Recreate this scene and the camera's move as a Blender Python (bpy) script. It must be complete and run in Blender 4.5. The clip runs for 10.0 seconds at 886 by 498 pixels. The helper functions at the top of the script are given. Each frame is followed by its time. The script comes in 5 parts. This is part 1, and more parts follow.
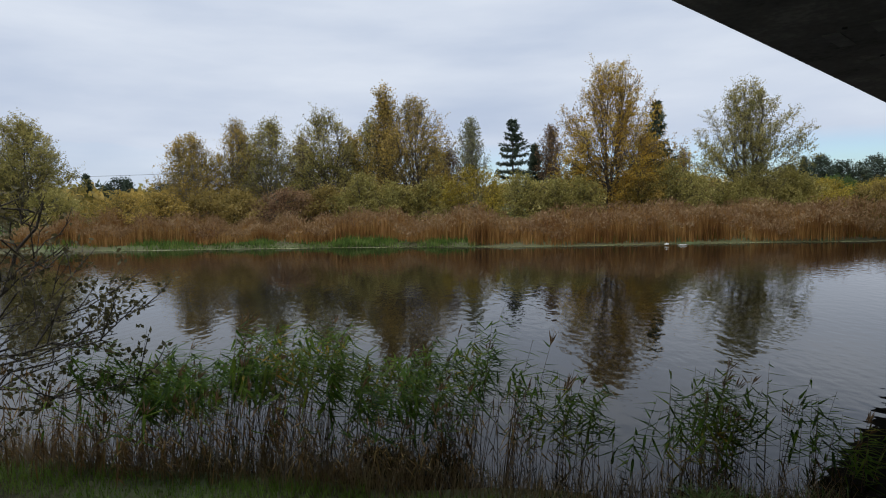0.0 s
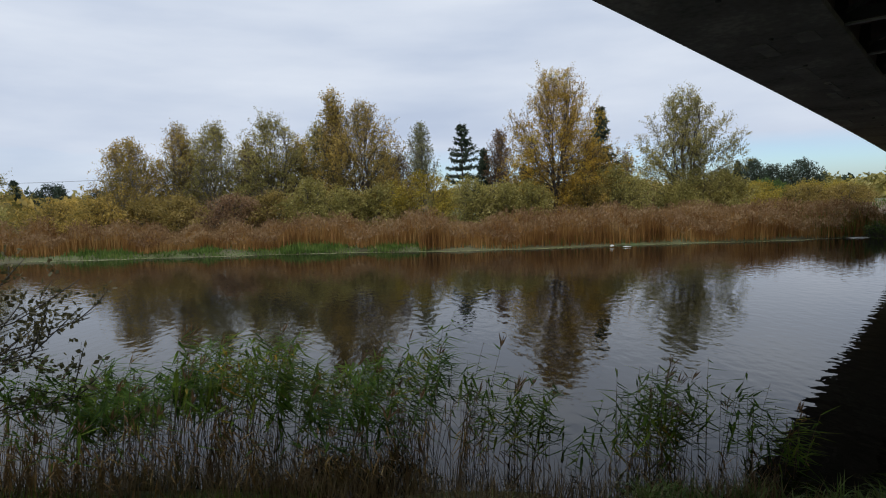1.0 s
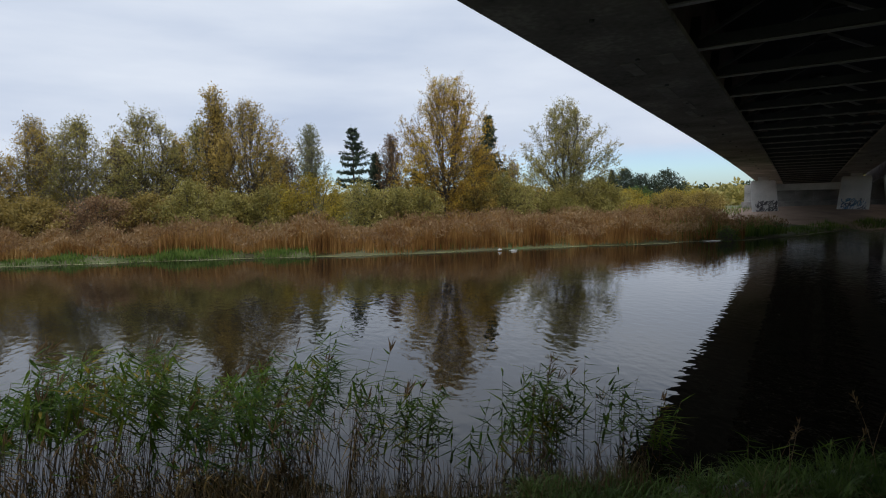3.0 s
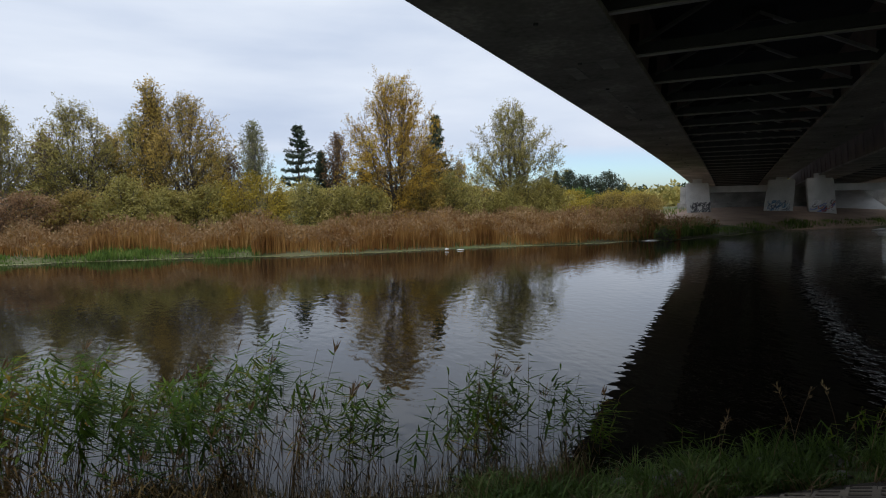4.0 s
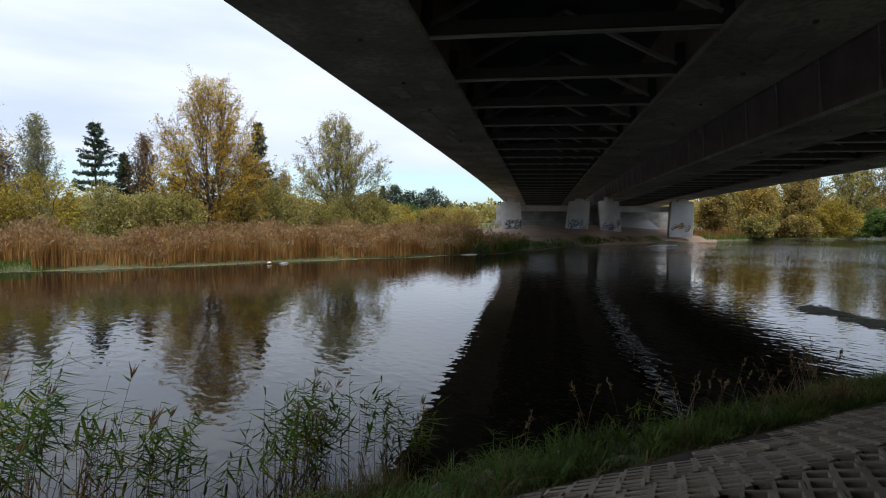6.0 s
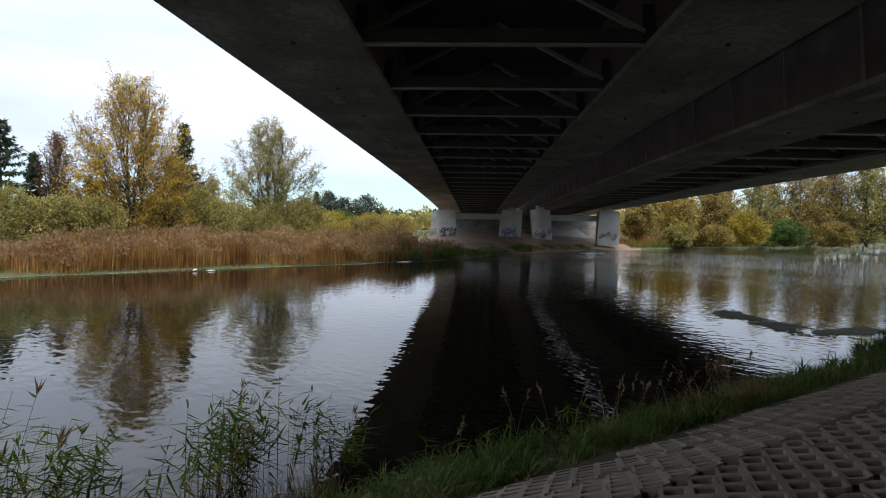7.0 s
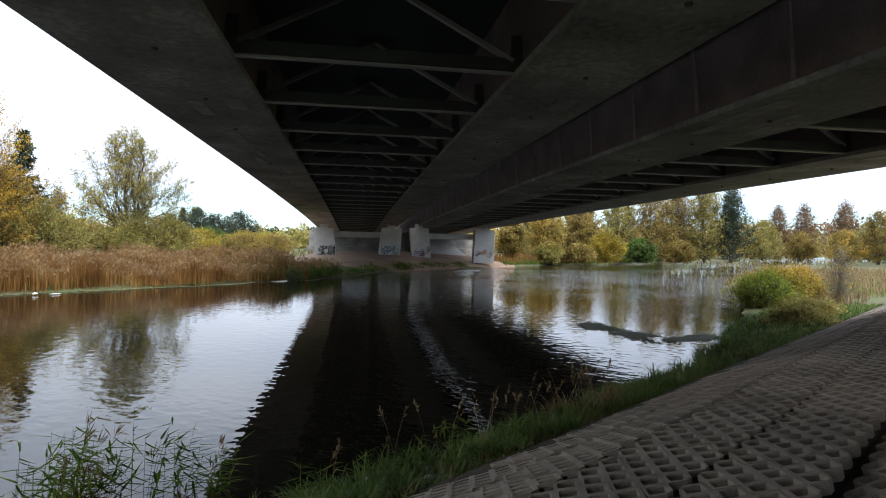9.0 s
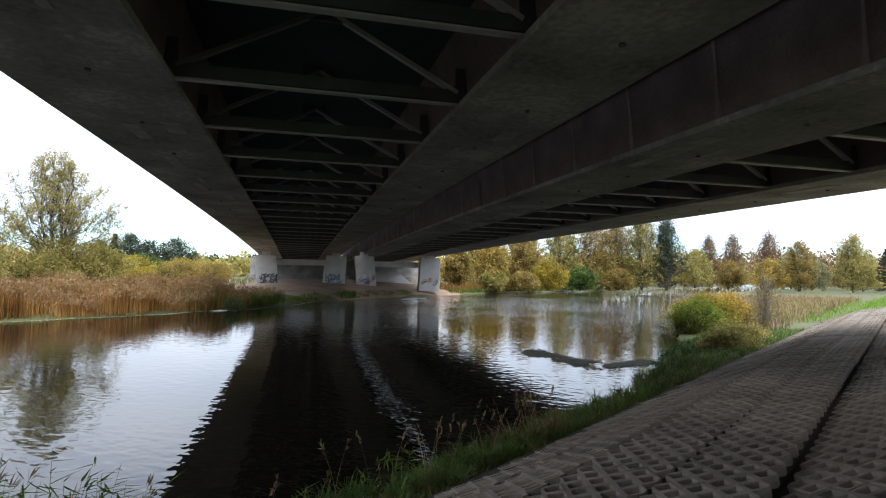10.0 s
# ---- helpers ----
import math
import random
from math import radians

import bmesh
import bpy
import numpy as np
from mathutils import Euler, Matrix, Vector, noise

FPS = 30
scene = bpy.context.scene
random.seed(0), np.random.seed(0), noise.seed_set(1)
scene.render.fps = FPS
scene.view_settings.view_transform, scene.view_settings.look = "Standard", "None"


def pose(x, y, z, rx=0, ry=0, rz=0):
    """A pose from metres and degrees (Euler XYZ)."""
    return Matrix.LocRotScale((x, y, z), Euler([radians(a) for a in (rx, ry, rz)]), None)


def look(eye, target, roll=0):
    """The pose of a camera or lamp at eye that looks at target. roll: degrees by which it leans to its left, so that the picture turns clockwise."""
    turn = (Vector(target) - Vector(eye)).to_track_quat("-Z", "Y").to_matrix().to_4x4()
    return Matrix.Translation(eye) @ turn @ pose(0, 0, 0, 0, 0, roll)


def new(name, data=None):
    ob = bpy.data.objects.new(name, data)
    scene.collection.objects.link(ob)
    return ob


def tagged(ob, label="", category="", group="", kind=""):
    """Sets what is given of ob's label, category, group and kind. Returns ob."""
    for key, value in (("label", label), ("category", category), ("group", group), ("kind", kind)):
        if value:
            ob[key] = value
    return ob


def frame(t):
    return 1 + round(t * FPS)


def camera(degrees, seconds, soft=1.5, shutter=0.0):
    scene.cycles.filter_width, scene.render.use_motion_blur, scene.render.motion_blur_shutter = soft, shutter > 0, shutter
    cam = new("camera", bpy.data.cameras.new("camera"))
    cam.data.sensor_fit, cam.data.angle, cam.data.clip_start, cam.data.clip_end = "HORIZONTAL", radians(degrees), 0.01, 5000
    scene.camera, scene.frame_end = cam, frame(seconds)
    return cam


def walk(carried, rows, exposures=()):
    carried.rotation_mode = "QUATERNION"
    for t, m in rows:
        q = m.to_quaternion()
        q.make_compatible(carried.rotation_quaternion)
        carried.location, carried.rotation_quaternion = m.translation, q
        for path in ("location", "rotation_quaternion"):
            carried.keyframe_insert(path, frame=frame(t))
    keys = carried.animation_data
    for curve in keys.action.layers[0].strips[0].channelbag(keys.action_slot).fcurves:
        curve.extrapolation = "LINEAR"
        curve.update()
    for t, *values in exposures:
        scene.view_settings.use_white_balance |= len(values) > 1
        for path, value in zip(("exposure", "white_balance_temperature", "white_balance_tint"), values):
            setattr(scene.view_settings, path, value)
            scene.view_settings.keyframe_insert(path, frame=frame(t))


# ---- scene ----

# ---- camera: turned on the spot, held at arm's length ----
LENS = 75.36
cam = camera(LENS, 10.0, soft=1.1)
EYE_Z = 3.4          # above the water
ARM = 0.25
TURNS = [
    (0, 84.93, 1.16, -0.04), (0.5, 85.21, 1.25, -2.47), (1, 85.28, 1.63, -4.96), (1.5, 85.25, 1.58, -7.57),
    (2, 85.19, 1.40, -10.10), (3.5, 85.44, 1.02, -18.25), (4, 85.33, 0.80, -20.89), (4.5, 85.89, 0.61, -25.32),
    (5, 85.92, 0.00, -30.26), (5.5, 86.20, -0.36, -34.31), (7, 87.48, -1.18, -44.41), (7.5, 87.71, -1.27, -47.24),
    (8, 88.00, -0.99, -50.32), (8.5, 88.65, -1.03, -53.18), (9, 89.54, -1.18, -56.36), (9.5, 90.48, -1.20, -59.24),
    (10, 92.45, -1.19, -61.77)]


def stand(yaw):
    a = radians(yaw)
    return -ARM * math.sin(a) - 0.22, ARM * math.cos(a) - 0.118


walk(cam, [(t, pose(*stand(rz), EYE_Z, rx, ry, rz)) for t, rx, ry, rz in TURNS],
     exposures=[(0, 0.03), (2, 0.05), (3.5, 0.12), (4.5, 0.26), (5.5, 0.44), (7, 0.69), (8, 0.92), (9, 1.16), (10, 1.33)])

# ---- sky and sun ----
world = bpy.data.worlds.new("overcast_sky")
scene.world = world
world.use_nodes = True
wn, wl = world.node_tree.nodes, world.node_tree.links
wn.clear()
w_out = wn.new("ShaderNodeOutputWorld")
w_bg = wn.new("ShaderNodeBackground")
w_bg.inputs["Strength"].default_value = 1.0
sky = wn.new("ShaderNodeTexSky")
sky.sky_type = "NISHITA"
sky.sun_disc = False
sky.sun_elevation = radians(55)
sky.sun_rotation = radians(203)
sky_dim = wn.new("ShaderNodeVectorMath")
sky_dim.operation = "SCALE"
sky_dim.inputs["Scale"].default_value = 0.13
wl.new(sky.outputs[0], sky_dim.inputs[0])
w_co = wn.new("ShaderNodeTexCoord")
w_sep = wn.new("ShaderNodeSeparateXYZ")
wl.new(w_co.outputs["Generated"], w_sep.inputs[0])
# clouds: a sheet seen in perspective, long soft bands
w_map = wn.new("ShaderNodeMapping")
w_map.inputs["Scale"].default_value = (1.3, 2.4, 7.0)
w_map.inputs["Rotation"].default_value = (0.05, -0.06, 0.5)
wl.new(w_co.outputs["Generated"], w_map.inputs[0])
w_no = wn.new("ShaderNodeTexNoise")
w_no.inputs["Scale"].default_value = 1.5
w_no.inputs["Detail"].default_value = 5
w_no.inputs["Roughness"].default_value = 0.5
wl.new(w_map.outputs[0], w_no.inputs["Vector"])
w_cl = wn.new("ShaderNodeValToRGB")
w_cl.color_ramp.elements[0].position, w_cl.color_ramp.elements[0].color = 0.30, (0.49, 0.57, 0.72, 1)
w_cl.color_ramp.elements[1].position, w_cl.color_ramp.elements[1].color = 0.70, (0.71, 0.77, 0.87, 1)
wl.new(w_no.outputs["Fac"], w_cl.inputs[0])
# a clear strip low over one horizon
w_hi = wn.new("ShaderNodeMapRange")
w_hi.inputs["From Min"].default_value, w_hi.inputs["From Max"].default_value = 0.075, 0.125
w_add = wn.new("ShaderNodeMath")
w_add.operation = "MULTIPLY_ADD"
w_add.inputs[1].default_value = 0.07
wl.new(w_no.outputs["Fac"], w_add.inputs[0])
wl.new(w_sep.outputs["Z"], w_add.inputs[2])
wl.new(w_add.outputs[0], w_hi.inputs["Value"])
w_side = wn.new("ShaderNodeMapRange")
w_side.inputs["From Min"].default_value, w_side.inputs["From Max"].default_value = -0.15, 0.15
w_side.inputs["To Min"].default_value, w_side.inputs["To Max"].default_value = 0.9, 0.0
wl.new(w_sep.outputs["X"], w_side.inputs["Value"])
w_max = wn.new("ShaderNodeMath")
w_max.operation = "MAXIMUM"
wl.new(w_hi.outputs[0], w_max.inputs[0])
wl.new(w_side.outputs[0], w_max.inputs[1])
w_mix = wn.new("ShaderNodeMix")
w_mix.data_type = "RGBA"
wl.new(w_max.outputs[0], w_mix.inputs[0])
sky_tint = wn.new("ShaderNodeVectorMath")
sky_tint.operation = "MULTIPLY"
sky_tint.inputs[1].default_value = (0.76, 0.93, 1.14)
wl.new(sky_dim.outputs[0], sky_tint.inputs[0])
wl.new(sky_tint.outputs[0], w_mix.inputs[6])
wl.new(w_cl.outputs[0], w_mix.inputs[7])
# an overcast sky is brightest overhead
w_zen = wn.new("ShaderNodeMapRange")
w_zen.inputs["From Min"].default_value, w_zen.inputs["From Max"].default_value = 0.42, 0.95
w_zen.inputs["To Min"].default_value, w_zen.inputs["To Max"].default_value = 1.0, 2.6
wl.new(w_sep.outputs["Z"], w_zen.inputs["Value"])
wl.new(w_zen.outputs[0], w_bg.inputs["Strength"])
wl.new(w_mix.outputs[2], w_bg.inputs["Color"])
wl.new(w_bg.outputs[0], w_out.inputs[0])

sun_data = bpy.data.lights.new("sun", "SUN")
sun_data.energy, sun_data.angle, sun_data.color = 1.3, radians(25), (1.0, 0.95, 0.88)
sun = new("sun", sun_data)
sun.matrix_world = look((-15, -35, 55), (0, 0, 0))


# ---- materials ----
def nodes_of(name):
    m = bpy.data.materials.new(name)
    m.use_nodes = True
    return m, m.node_tree.nodes, m.node_tree.links, m.node_tree.nodes["Principled BSDF"]


def ramp_node(ns, stops):
    r = ns.new("ShaderNodeValToRGB")
    e = r.color_ramp.elements
    while len(e) < len(stops):
        e.new(0.5)
    for el, (p, c) in zip(e, stops):
        el.position, el.color = p, (*c, 1)
    return r


def surface(name, stops, scale=2.0, fine=30.0, rough=0.85, bump=0.3, metal=0.0, stretch=(1, 1, 1), vary=0.0, depth=0.02):
    """Grain at two scales on object coordinates; vary: how much pieces differ from one another."""
    m, ns, ls, bsdf = nodes_of(name)
    co = ns.new("ShaderNodeTexCoord")
    mp = ns.new("ShaderNodeMapping")
    mp.inputs["Scale"].default_value = stretch
    ls.new(co.outputs["Object"], mp.inputs[0])
    big = ns.new("ShaderNodeTexNoise")
    big.inputs["Scale"].default_value, big.inputs["Detail"].default_value = scale, 6
    small = ns.new("ShaderNodeTexNoise")
    small.inputs["Scale"].default_value, small.inputs["Detail"].default_value = fine, 4
    ls.new(mp.outputs[0], big.inputs["Vector"])
    ls.new(mp.outputs[0], small.inputs["Vector"])
    mixv = ns.new("ShaderNodeMath")
    mixv.operation = "MULTIPLY_ADD"
    mixv.inputs[1].default_value = 0.35
    ls.new(small.outputs["Fac"], mixv.inputs[0])
    sc = ns.new("ShaderNodeMath")
    sc.operation = "MULTIPLY"
    sc.inputs[1].default_value = 0.65
    ls.new(big.outputs["Fac"], sc.inputs[0])
    ls.new(sc.outputs[0], mixv.inputs[2])
    fac = mixv.outputs[0]
    if vary:
        info = ns.new("ShaderNodeObjectInfo")
        va = ns.new("ShaderNodeMath")
        va.operation = "MULTIPLY_ADD"
        va.inputs[1].default_value = vary
        ls.new(info.outputs["Random"], va.inputs[0])
        ls.new(fac, va.inputs[2])
        vb = ns.new("ShaderNodeMath")
        vb.operation = "SUBTRACT"
        vb.inputs[1].default_value = vary / 2
        ls.new(va.outputs[0], vb.inputs[0])
        fac = vb.outputs[0]
    r = ramp_node(ns, stops)
    ls.new(fac, r.inputs[0])
    ls.new(r.outputs[0], bsdf.inputs["Base Color"])
    bsdf.inputs["Roughness"].default_value, bsdf.inputs["Metallic"].default_value = rough, metal
    b = ns.new("ShaderNodeBump")
    b.inputs["Strength"].default_value, b.inputs["Distance"].default_value = bump, depth
    ls.new(small.outputs["Fac"], b.inputs["Height"])
    ls.new(b.outputs[0], bsdf.inputs["Normal"])
    return m


def leafy(name, stops, glow=0.45, rough=0.6, patch=0.25):
    """Leaves: each one its own tone, in larger drifts of colour; some light passes through."""
    m, ns, ls, bsdf = nodes_of(name)
    geo = ns.new("ShaderNodeNewGeometry")
    co = ns.new("ShaderNodeTexCoord")
    no = ns.new("ShaderNodeTexNoise")
    no.inputs["Scale"].default_value = patch
    no.inputs["Detail"].default_value = 3
    ls.new(co.outputs["Object"], no.inputs["Vector"])
    a = ns.new("ShaderNodeMath")
    a.operation = "MULTIPLY_ADD"
    a.inputs[1].default_value = 0.45
    ls.new(geo.outputs["Random Per Island"], a.inputs[0])
    s = ns.new("ShaderNodeMath")
    s.operation = "MULTIPLY_ADD"
    s.inputs[1].default_value, s.inputs[2].default_value = 1.5, -0.48
    ls.new(no.outputs["Fac"], s.inputs[0])
    ls.new(s.outputs[0], a.inputs[2])
    r = ramp_node(ns, stops)
    ls.new(a.outputs[0], r.inputs[0])
    ls.new(r.outputs[0], bsdf.inputs["Base Color"])
    bsdf.inputs["Roughness"].default_value = rough
    bsdf.inputs["Specular IOR Level"].default_value = 0.25
    tr = ns.new("ShaderNodeBsdfTranslucent")
    ls.new(r.outputs[0], tr.inputs["Color"])
    mx = ns.new("ShaderNodeMixShader")
    mx.inputs[0].default_value = glow
    ls.new(bsdf.outputs[0], mx.inputs[1])
    ls.new(tr.outputs[0], mx.inputs[2])
    ls.new(mx.outputs[0], ns["Material Output"].inputs[0])
    return m


M_CONCRETE = surface("concrete_soffit", [(0.32, (0.09, 0.088, 0.082)), (0.44, (0.20, 0.195, 0.185)), (0.55, (0.26, 0.252, 0.235)), (0.64, (0.40, 0.385, 0.36))], 0.45, 6, 0.9, 0.3)
# deck concrete: the shade between the girders is put into this dark colour
M_DECK = surface("shaded_deck_underside", [(0.3, (0.024, 0.027, 0.031)), (0.7, (0.055, 0.059, 0.064))], 0.8, 9, 0.9, 0.25)
M_WEB = surface("rusty_web", [(0.25, (0.082, 0.062, 0.057)), (0.5, (0.15, 0.115, 0.105)), (0.8, (0.25, 0.195, 0.18))], 0.8, 12, 0.85, 0.2)
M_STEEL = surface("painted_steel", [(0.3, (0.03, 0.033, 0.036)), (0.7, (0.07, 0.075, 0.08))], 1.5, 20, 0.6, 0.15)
M_BRACE = surface("grey_brace", [(0.3, (0.09, 0.09, 0.09)), (0.7, (0.17, 0.17, 0.17))], 2, 25, 0.5, 0.1)
M_FLANGE = surface("pale_flange", [(0.3, (0.24, 0.24, 0.235)), (0.7, (0.42, 0.42, 0.41))], 2, 25, 0.5, 0.1)
M_PIER = surface("pier_concrete", [(0.25, (0.30, 0.30, 0.29)), (0.5, (0.48, 0.48, 0.46)), (0.75, (0.60, 0.60, 0.58))], 0.7, 10, 0.9, 0.25)
M_SLAB = surface("lattice_concrete", [(0.25, (0.113, 0.088, 0.066)), (0.45, (0.211, 0.175, 0.136)), (0.62, (0.282, 0.235, 0.183)), (0.78, (0.367, 0.315, 0.254))], 2.2, 60, 0.95, 0.5, vary=0.18, depth=0.006)
M_SOIL = surface("dark_soil", [(0.3, (0.022, 0.016, 0.011)), (0.6, (0.05, 0.036, 0.024)), (0.8, (0.045, 0.045, 0.022))], 3, 40, 1.0, 0.8)
M_BARK = surface("bark", [(0.3, (0.035, 0.028, 0.022)), (0.6, (0.09, 0.075, 0.06)), (0.8, (0.15, 0.13, 0.11))], 3, 25, 0.95, 0.6, stretch=(3, 3, 0.6))
M_BARK_PALE = surface("pale_bark", [(0.3, (0.08, 0.07, 0.06)), (0.6, (0.22, 0.20, 0.18)), (0.8, (0.42, 0.40, 0.37))], 2, 20, 0.95, 0.4, stretch=(2, 2, 0.8))


# ---- mesh helpers ----
def as_mesh(name, V, F, mats=(), smooth=False):
    me = bpy.data.meshes.new(name)
    V = np.asarray(V, dtype=np.float32).reshape(-1, 3)
    F = np.asarray(F, dtype=np.int32)
    k = F.shape[1]
    me.vertices.add(len(V))
    me.vertices.foreach_set("co", V.ravel())
    me.loops.add(F.size)
    me.loops.foreach_set("vertex_index", F.ravel())
    me.polygons.add(len(F))
    me.polygons.foreach_set("loop_start", np.arange(len(F), dtype=np.int32) * k)
    me.polygons.foreach_set("use_smooth", np.full(len(F), smooth, dtype=bool))
    for m in mats:
        me.materials.append(m)
    me.update(calc_edges=True)
    me.validate()
    return me


class Geo:
    """Collects quads from many pieces."""

    def __init__(self):
        self.v, self.f, self.n = [], [], 0

    def add(self, V, F):
        V, F = np.asarray(V, dtype=float).reshape(-1, 3), np.asarray(F, dtype=int).reshape(-1, 4)
        self.v.append(V)
        self.f.append(F + self.n)
        self.n += len(V)

    def box(self, x0, x1, y0, y1, z0, z1, m=None):
        V = np.array([[x, y, z] for z in (z0, z1) for x, y in ((x0, y0), (x1, y0), (x1, y1), (x0, y1))], dtype=float)
        if m is not None:
            A = np.array(m)
            V = V @ A[:3, :3].T + A[:3, 3]
        self.add(V, [[3, 2, 1, 0], [4, 5, 6, 7], [0, 1, 5, 4], [1, 2, 6, 5], [2, 3, 7, 6], [3, 0, 4, 7]])

    def tube(self, P, R, n=5):
        P, R = np.asarray(P, dtype=float), np.asarray(R, dtype=float)
        T = np.gradient(P, axis=0)
        T /= np.linalg.norm(T, axis=1)[:, None] + 1e-9
        ref = np.array([1.0, 0.03, 0.02]) if abs(T[0, 0]) < 0.8 else np.array([0.02, 1.0, 0.03])
        U = np.cross(T, ref)
        U /= np.linalg.norm(U, axis=1)[:, None] + 1e-9
        W = np.cross(T, U)
        a = np.arange(n) * 2 * np.pi / n
        V = P[:, None] + R[:, None, None] * (U[:, None] * np.cos(a)[None, :, None] + W[:, None] * np.sin(a)[None, :, None])
        i, j = np.meshgrid(np.arange(len(P) - 1), np.arange(n), indexing="ij")
        k = (j + 1) % n
        F = np.stack([i * n + j, i * n + k, (i + 1) * n + k, (i + 1) * n + j], -1)
        self.add(V, F)

    def sticks(self, P, Q, r0, r1):
        """Many straight twigs at once, three-sided and tapering."""
        N = len(P)
        T = Q - P
        T = T / (np.linalg.norm(T, axis=1)[:, None] + 1e-9)
        U = np.cross(T, np.array([0.31, 0.93, 0.17]))
        U /= np.linalg.norm(U, axis=1)[:, None] + 1e-9
        W = np.cross(T, U)
        rows = []
        for C, r in ((P, r0), (Q, r1)):
            for k in range(3):
                rows.append(C + r * (U * math.cos(2.094 * k) + W * math.sin(2.094 * k)))
        F = np.array([[0, 1, 4, 3], [1, 2, 5, 4], [2, 0, 3, 5]])[None] + (np.arange(N) * 6)[:, None, None]
        self.add(np.stack(rows, 1), F.reshape(-1, 4))

    def ribbons(self, P, Q, r):
        """Hair-thin twigs: one narrow strip each."""
        T = Q - P
        U = np.cross(T, np.array([0.31, 0.43, 0.77]))
        U = U / (np.linalg.norm(U, axis=1)[:, None] + 1e-9) * r
        self.add(np.stack([P - U, P + U, Q + U * 0.5, Q - U * 0.5], 1), np.arange(4 * len(P)).reshape(-1, 4))

    def cards(self, P, D, length, width, rng):
        """Leaves: one rhombus each, from P along D."""
        N = len(P)
        D = D / (np.linalg.norm(D, axis=1)[:, None] + 1e-9)
        S = np.cross(D, rng.normal(size=(N, 3)))
        S /= np.linalg.norm(S, axis=1)[:, None] + 1e-9
        L = length * rng.uniform(0.7, 1.3, (N, 1))
        Wd = width * rng.uniform(0.7, 1.3, (N, 1)) / 2
        mid = P + D * L * 0.45
        V = np.stack([P, mid + S * Wd, P + D * L, mid - S * Wd], 1)
        self.add(V, np.arange(4 * N).reshape(N, 4))

    def blades(self, P, H, lean, width, k=3, bend=1.8, drop=None):
        """Upright or drooping strips: P base, H length, lean a sideways vector reached at the tip."""
        N = len(P)
        t = np.linspace(0, 1, k + 1)
        C = P[:, None] + lean[:, None] * (t ** bend)[None, :, None]
        C[:, :, 2] += H[:, None] * t[None, :]
        if drop is not None:
            C[:, :, 2] -= drop[:, None] * (t ** 2.6)[None, :]
        side = np.stack([-lean[:, 1], lean[:, 0], np.zeros(N)], -1)
        side /= np.linalg.norm(side, axis=1)[:, None] + 1e-9
        wd = width[:, None] * np.array([0.6 + 0.4 * min(1, q * 4) if q < 0.3 else (1 - q) / 0.7 + 0.04 for q in t])[None] / 2
        V = np.stack([C - side[:, None] * wd[:, :, None], C + side[:, None] * wd[:, :, None]], 2).reshape(N, -1, 3)
        base = (np.arange(N) * 2 * (k + 1))[:, None, None]
        q = np.array([[2 * i, 2 * i + 1, 2 * i + 3, 2 * i + 2] for i in range(k)])[None]
        self.add(V.reshape(-1, 3), (base + q).reshape(-1, 4))

    def mesh(self, name, mat=None, smooth=False):
        return as_mesh(name, np.concatenate(self.v), np.concatenate(self.f), [mat] if mat else [], smooth)


def part(name, geo, material, parent, label="", smooth=False):
    ob = new(name, geo.mesh(name, material, smooth))
    ob.parent = parent
    if label:
        ob["label"] = label
    return ob


def thing(name, label, category, m=None, group="", kind=""):
    ob = tagged(new(name), label, category, group, kind)
    if m is not None:
        ob.matrix_world = m
    return ob


# ---- the lie of the land: the river runs along x, the near bank slightly askew ----
B = np.array([0.982, -0.187])      # along the near bank
M_IN = np.array([-0.187, -0.982])  # inland from the water, towards the viewer
EDGE = 6.45                        # how far the waterline lies from the viewer


def far_edge(x):
    return np.interp(x, [-400, -60, -26, -20, -12, -4, 3, 8, 15, 20, 25, 30, 35, 42, 49, 60, 70, 80, 94, 118, 145, 169, 186, 272, 420, 900],
                     [20, 40, 42.4, 42.2, 41.6, 40.9, 39.3, 38.5, 38.9, 38.7, 38.0, 38.4, 37.8, 39.6, 42.4, 43.6, 43.0, 42.2, 42.5, 38.4, 34.5, 29, 24, 24, 5, -60])


def inland(x, y):
    """How far inland of the near waterline; negative over the water."""
    s = x * M_IN[0] + y * M_IN[1]
    return s + EDGE + np.interp(x, [-300, -40, -8, 18, 31, 53, 62, 150, 300, 2000], [-10, -1, 0, 0, 2.6, 8.5, 13, 31, 35, 300])


def wobble(x, y):
    return 0.35 * np.sin(0.9 * x + 0.4 * np.sin(0.31 * y)) * np.sin(0.37 * x + 1.3) + 0.2 * np.sin(2.3 * x + y)


def slab_height(s):
    """The paved slope and the path above it, by the distance inland from the viewer."""
    return np.interp(s, [-4.95, -2.82, -2.76, -2.70, -1.86, -1.0, -0.95, -0.9, -0.24, 0.3, 6, 25, 80],
                     [0.40, 1.30, 1.18, 1.345, 1.475, 1.635, 1.40, 1.47, 1.73, 1.81, 1.95, 3.2, 4.0])


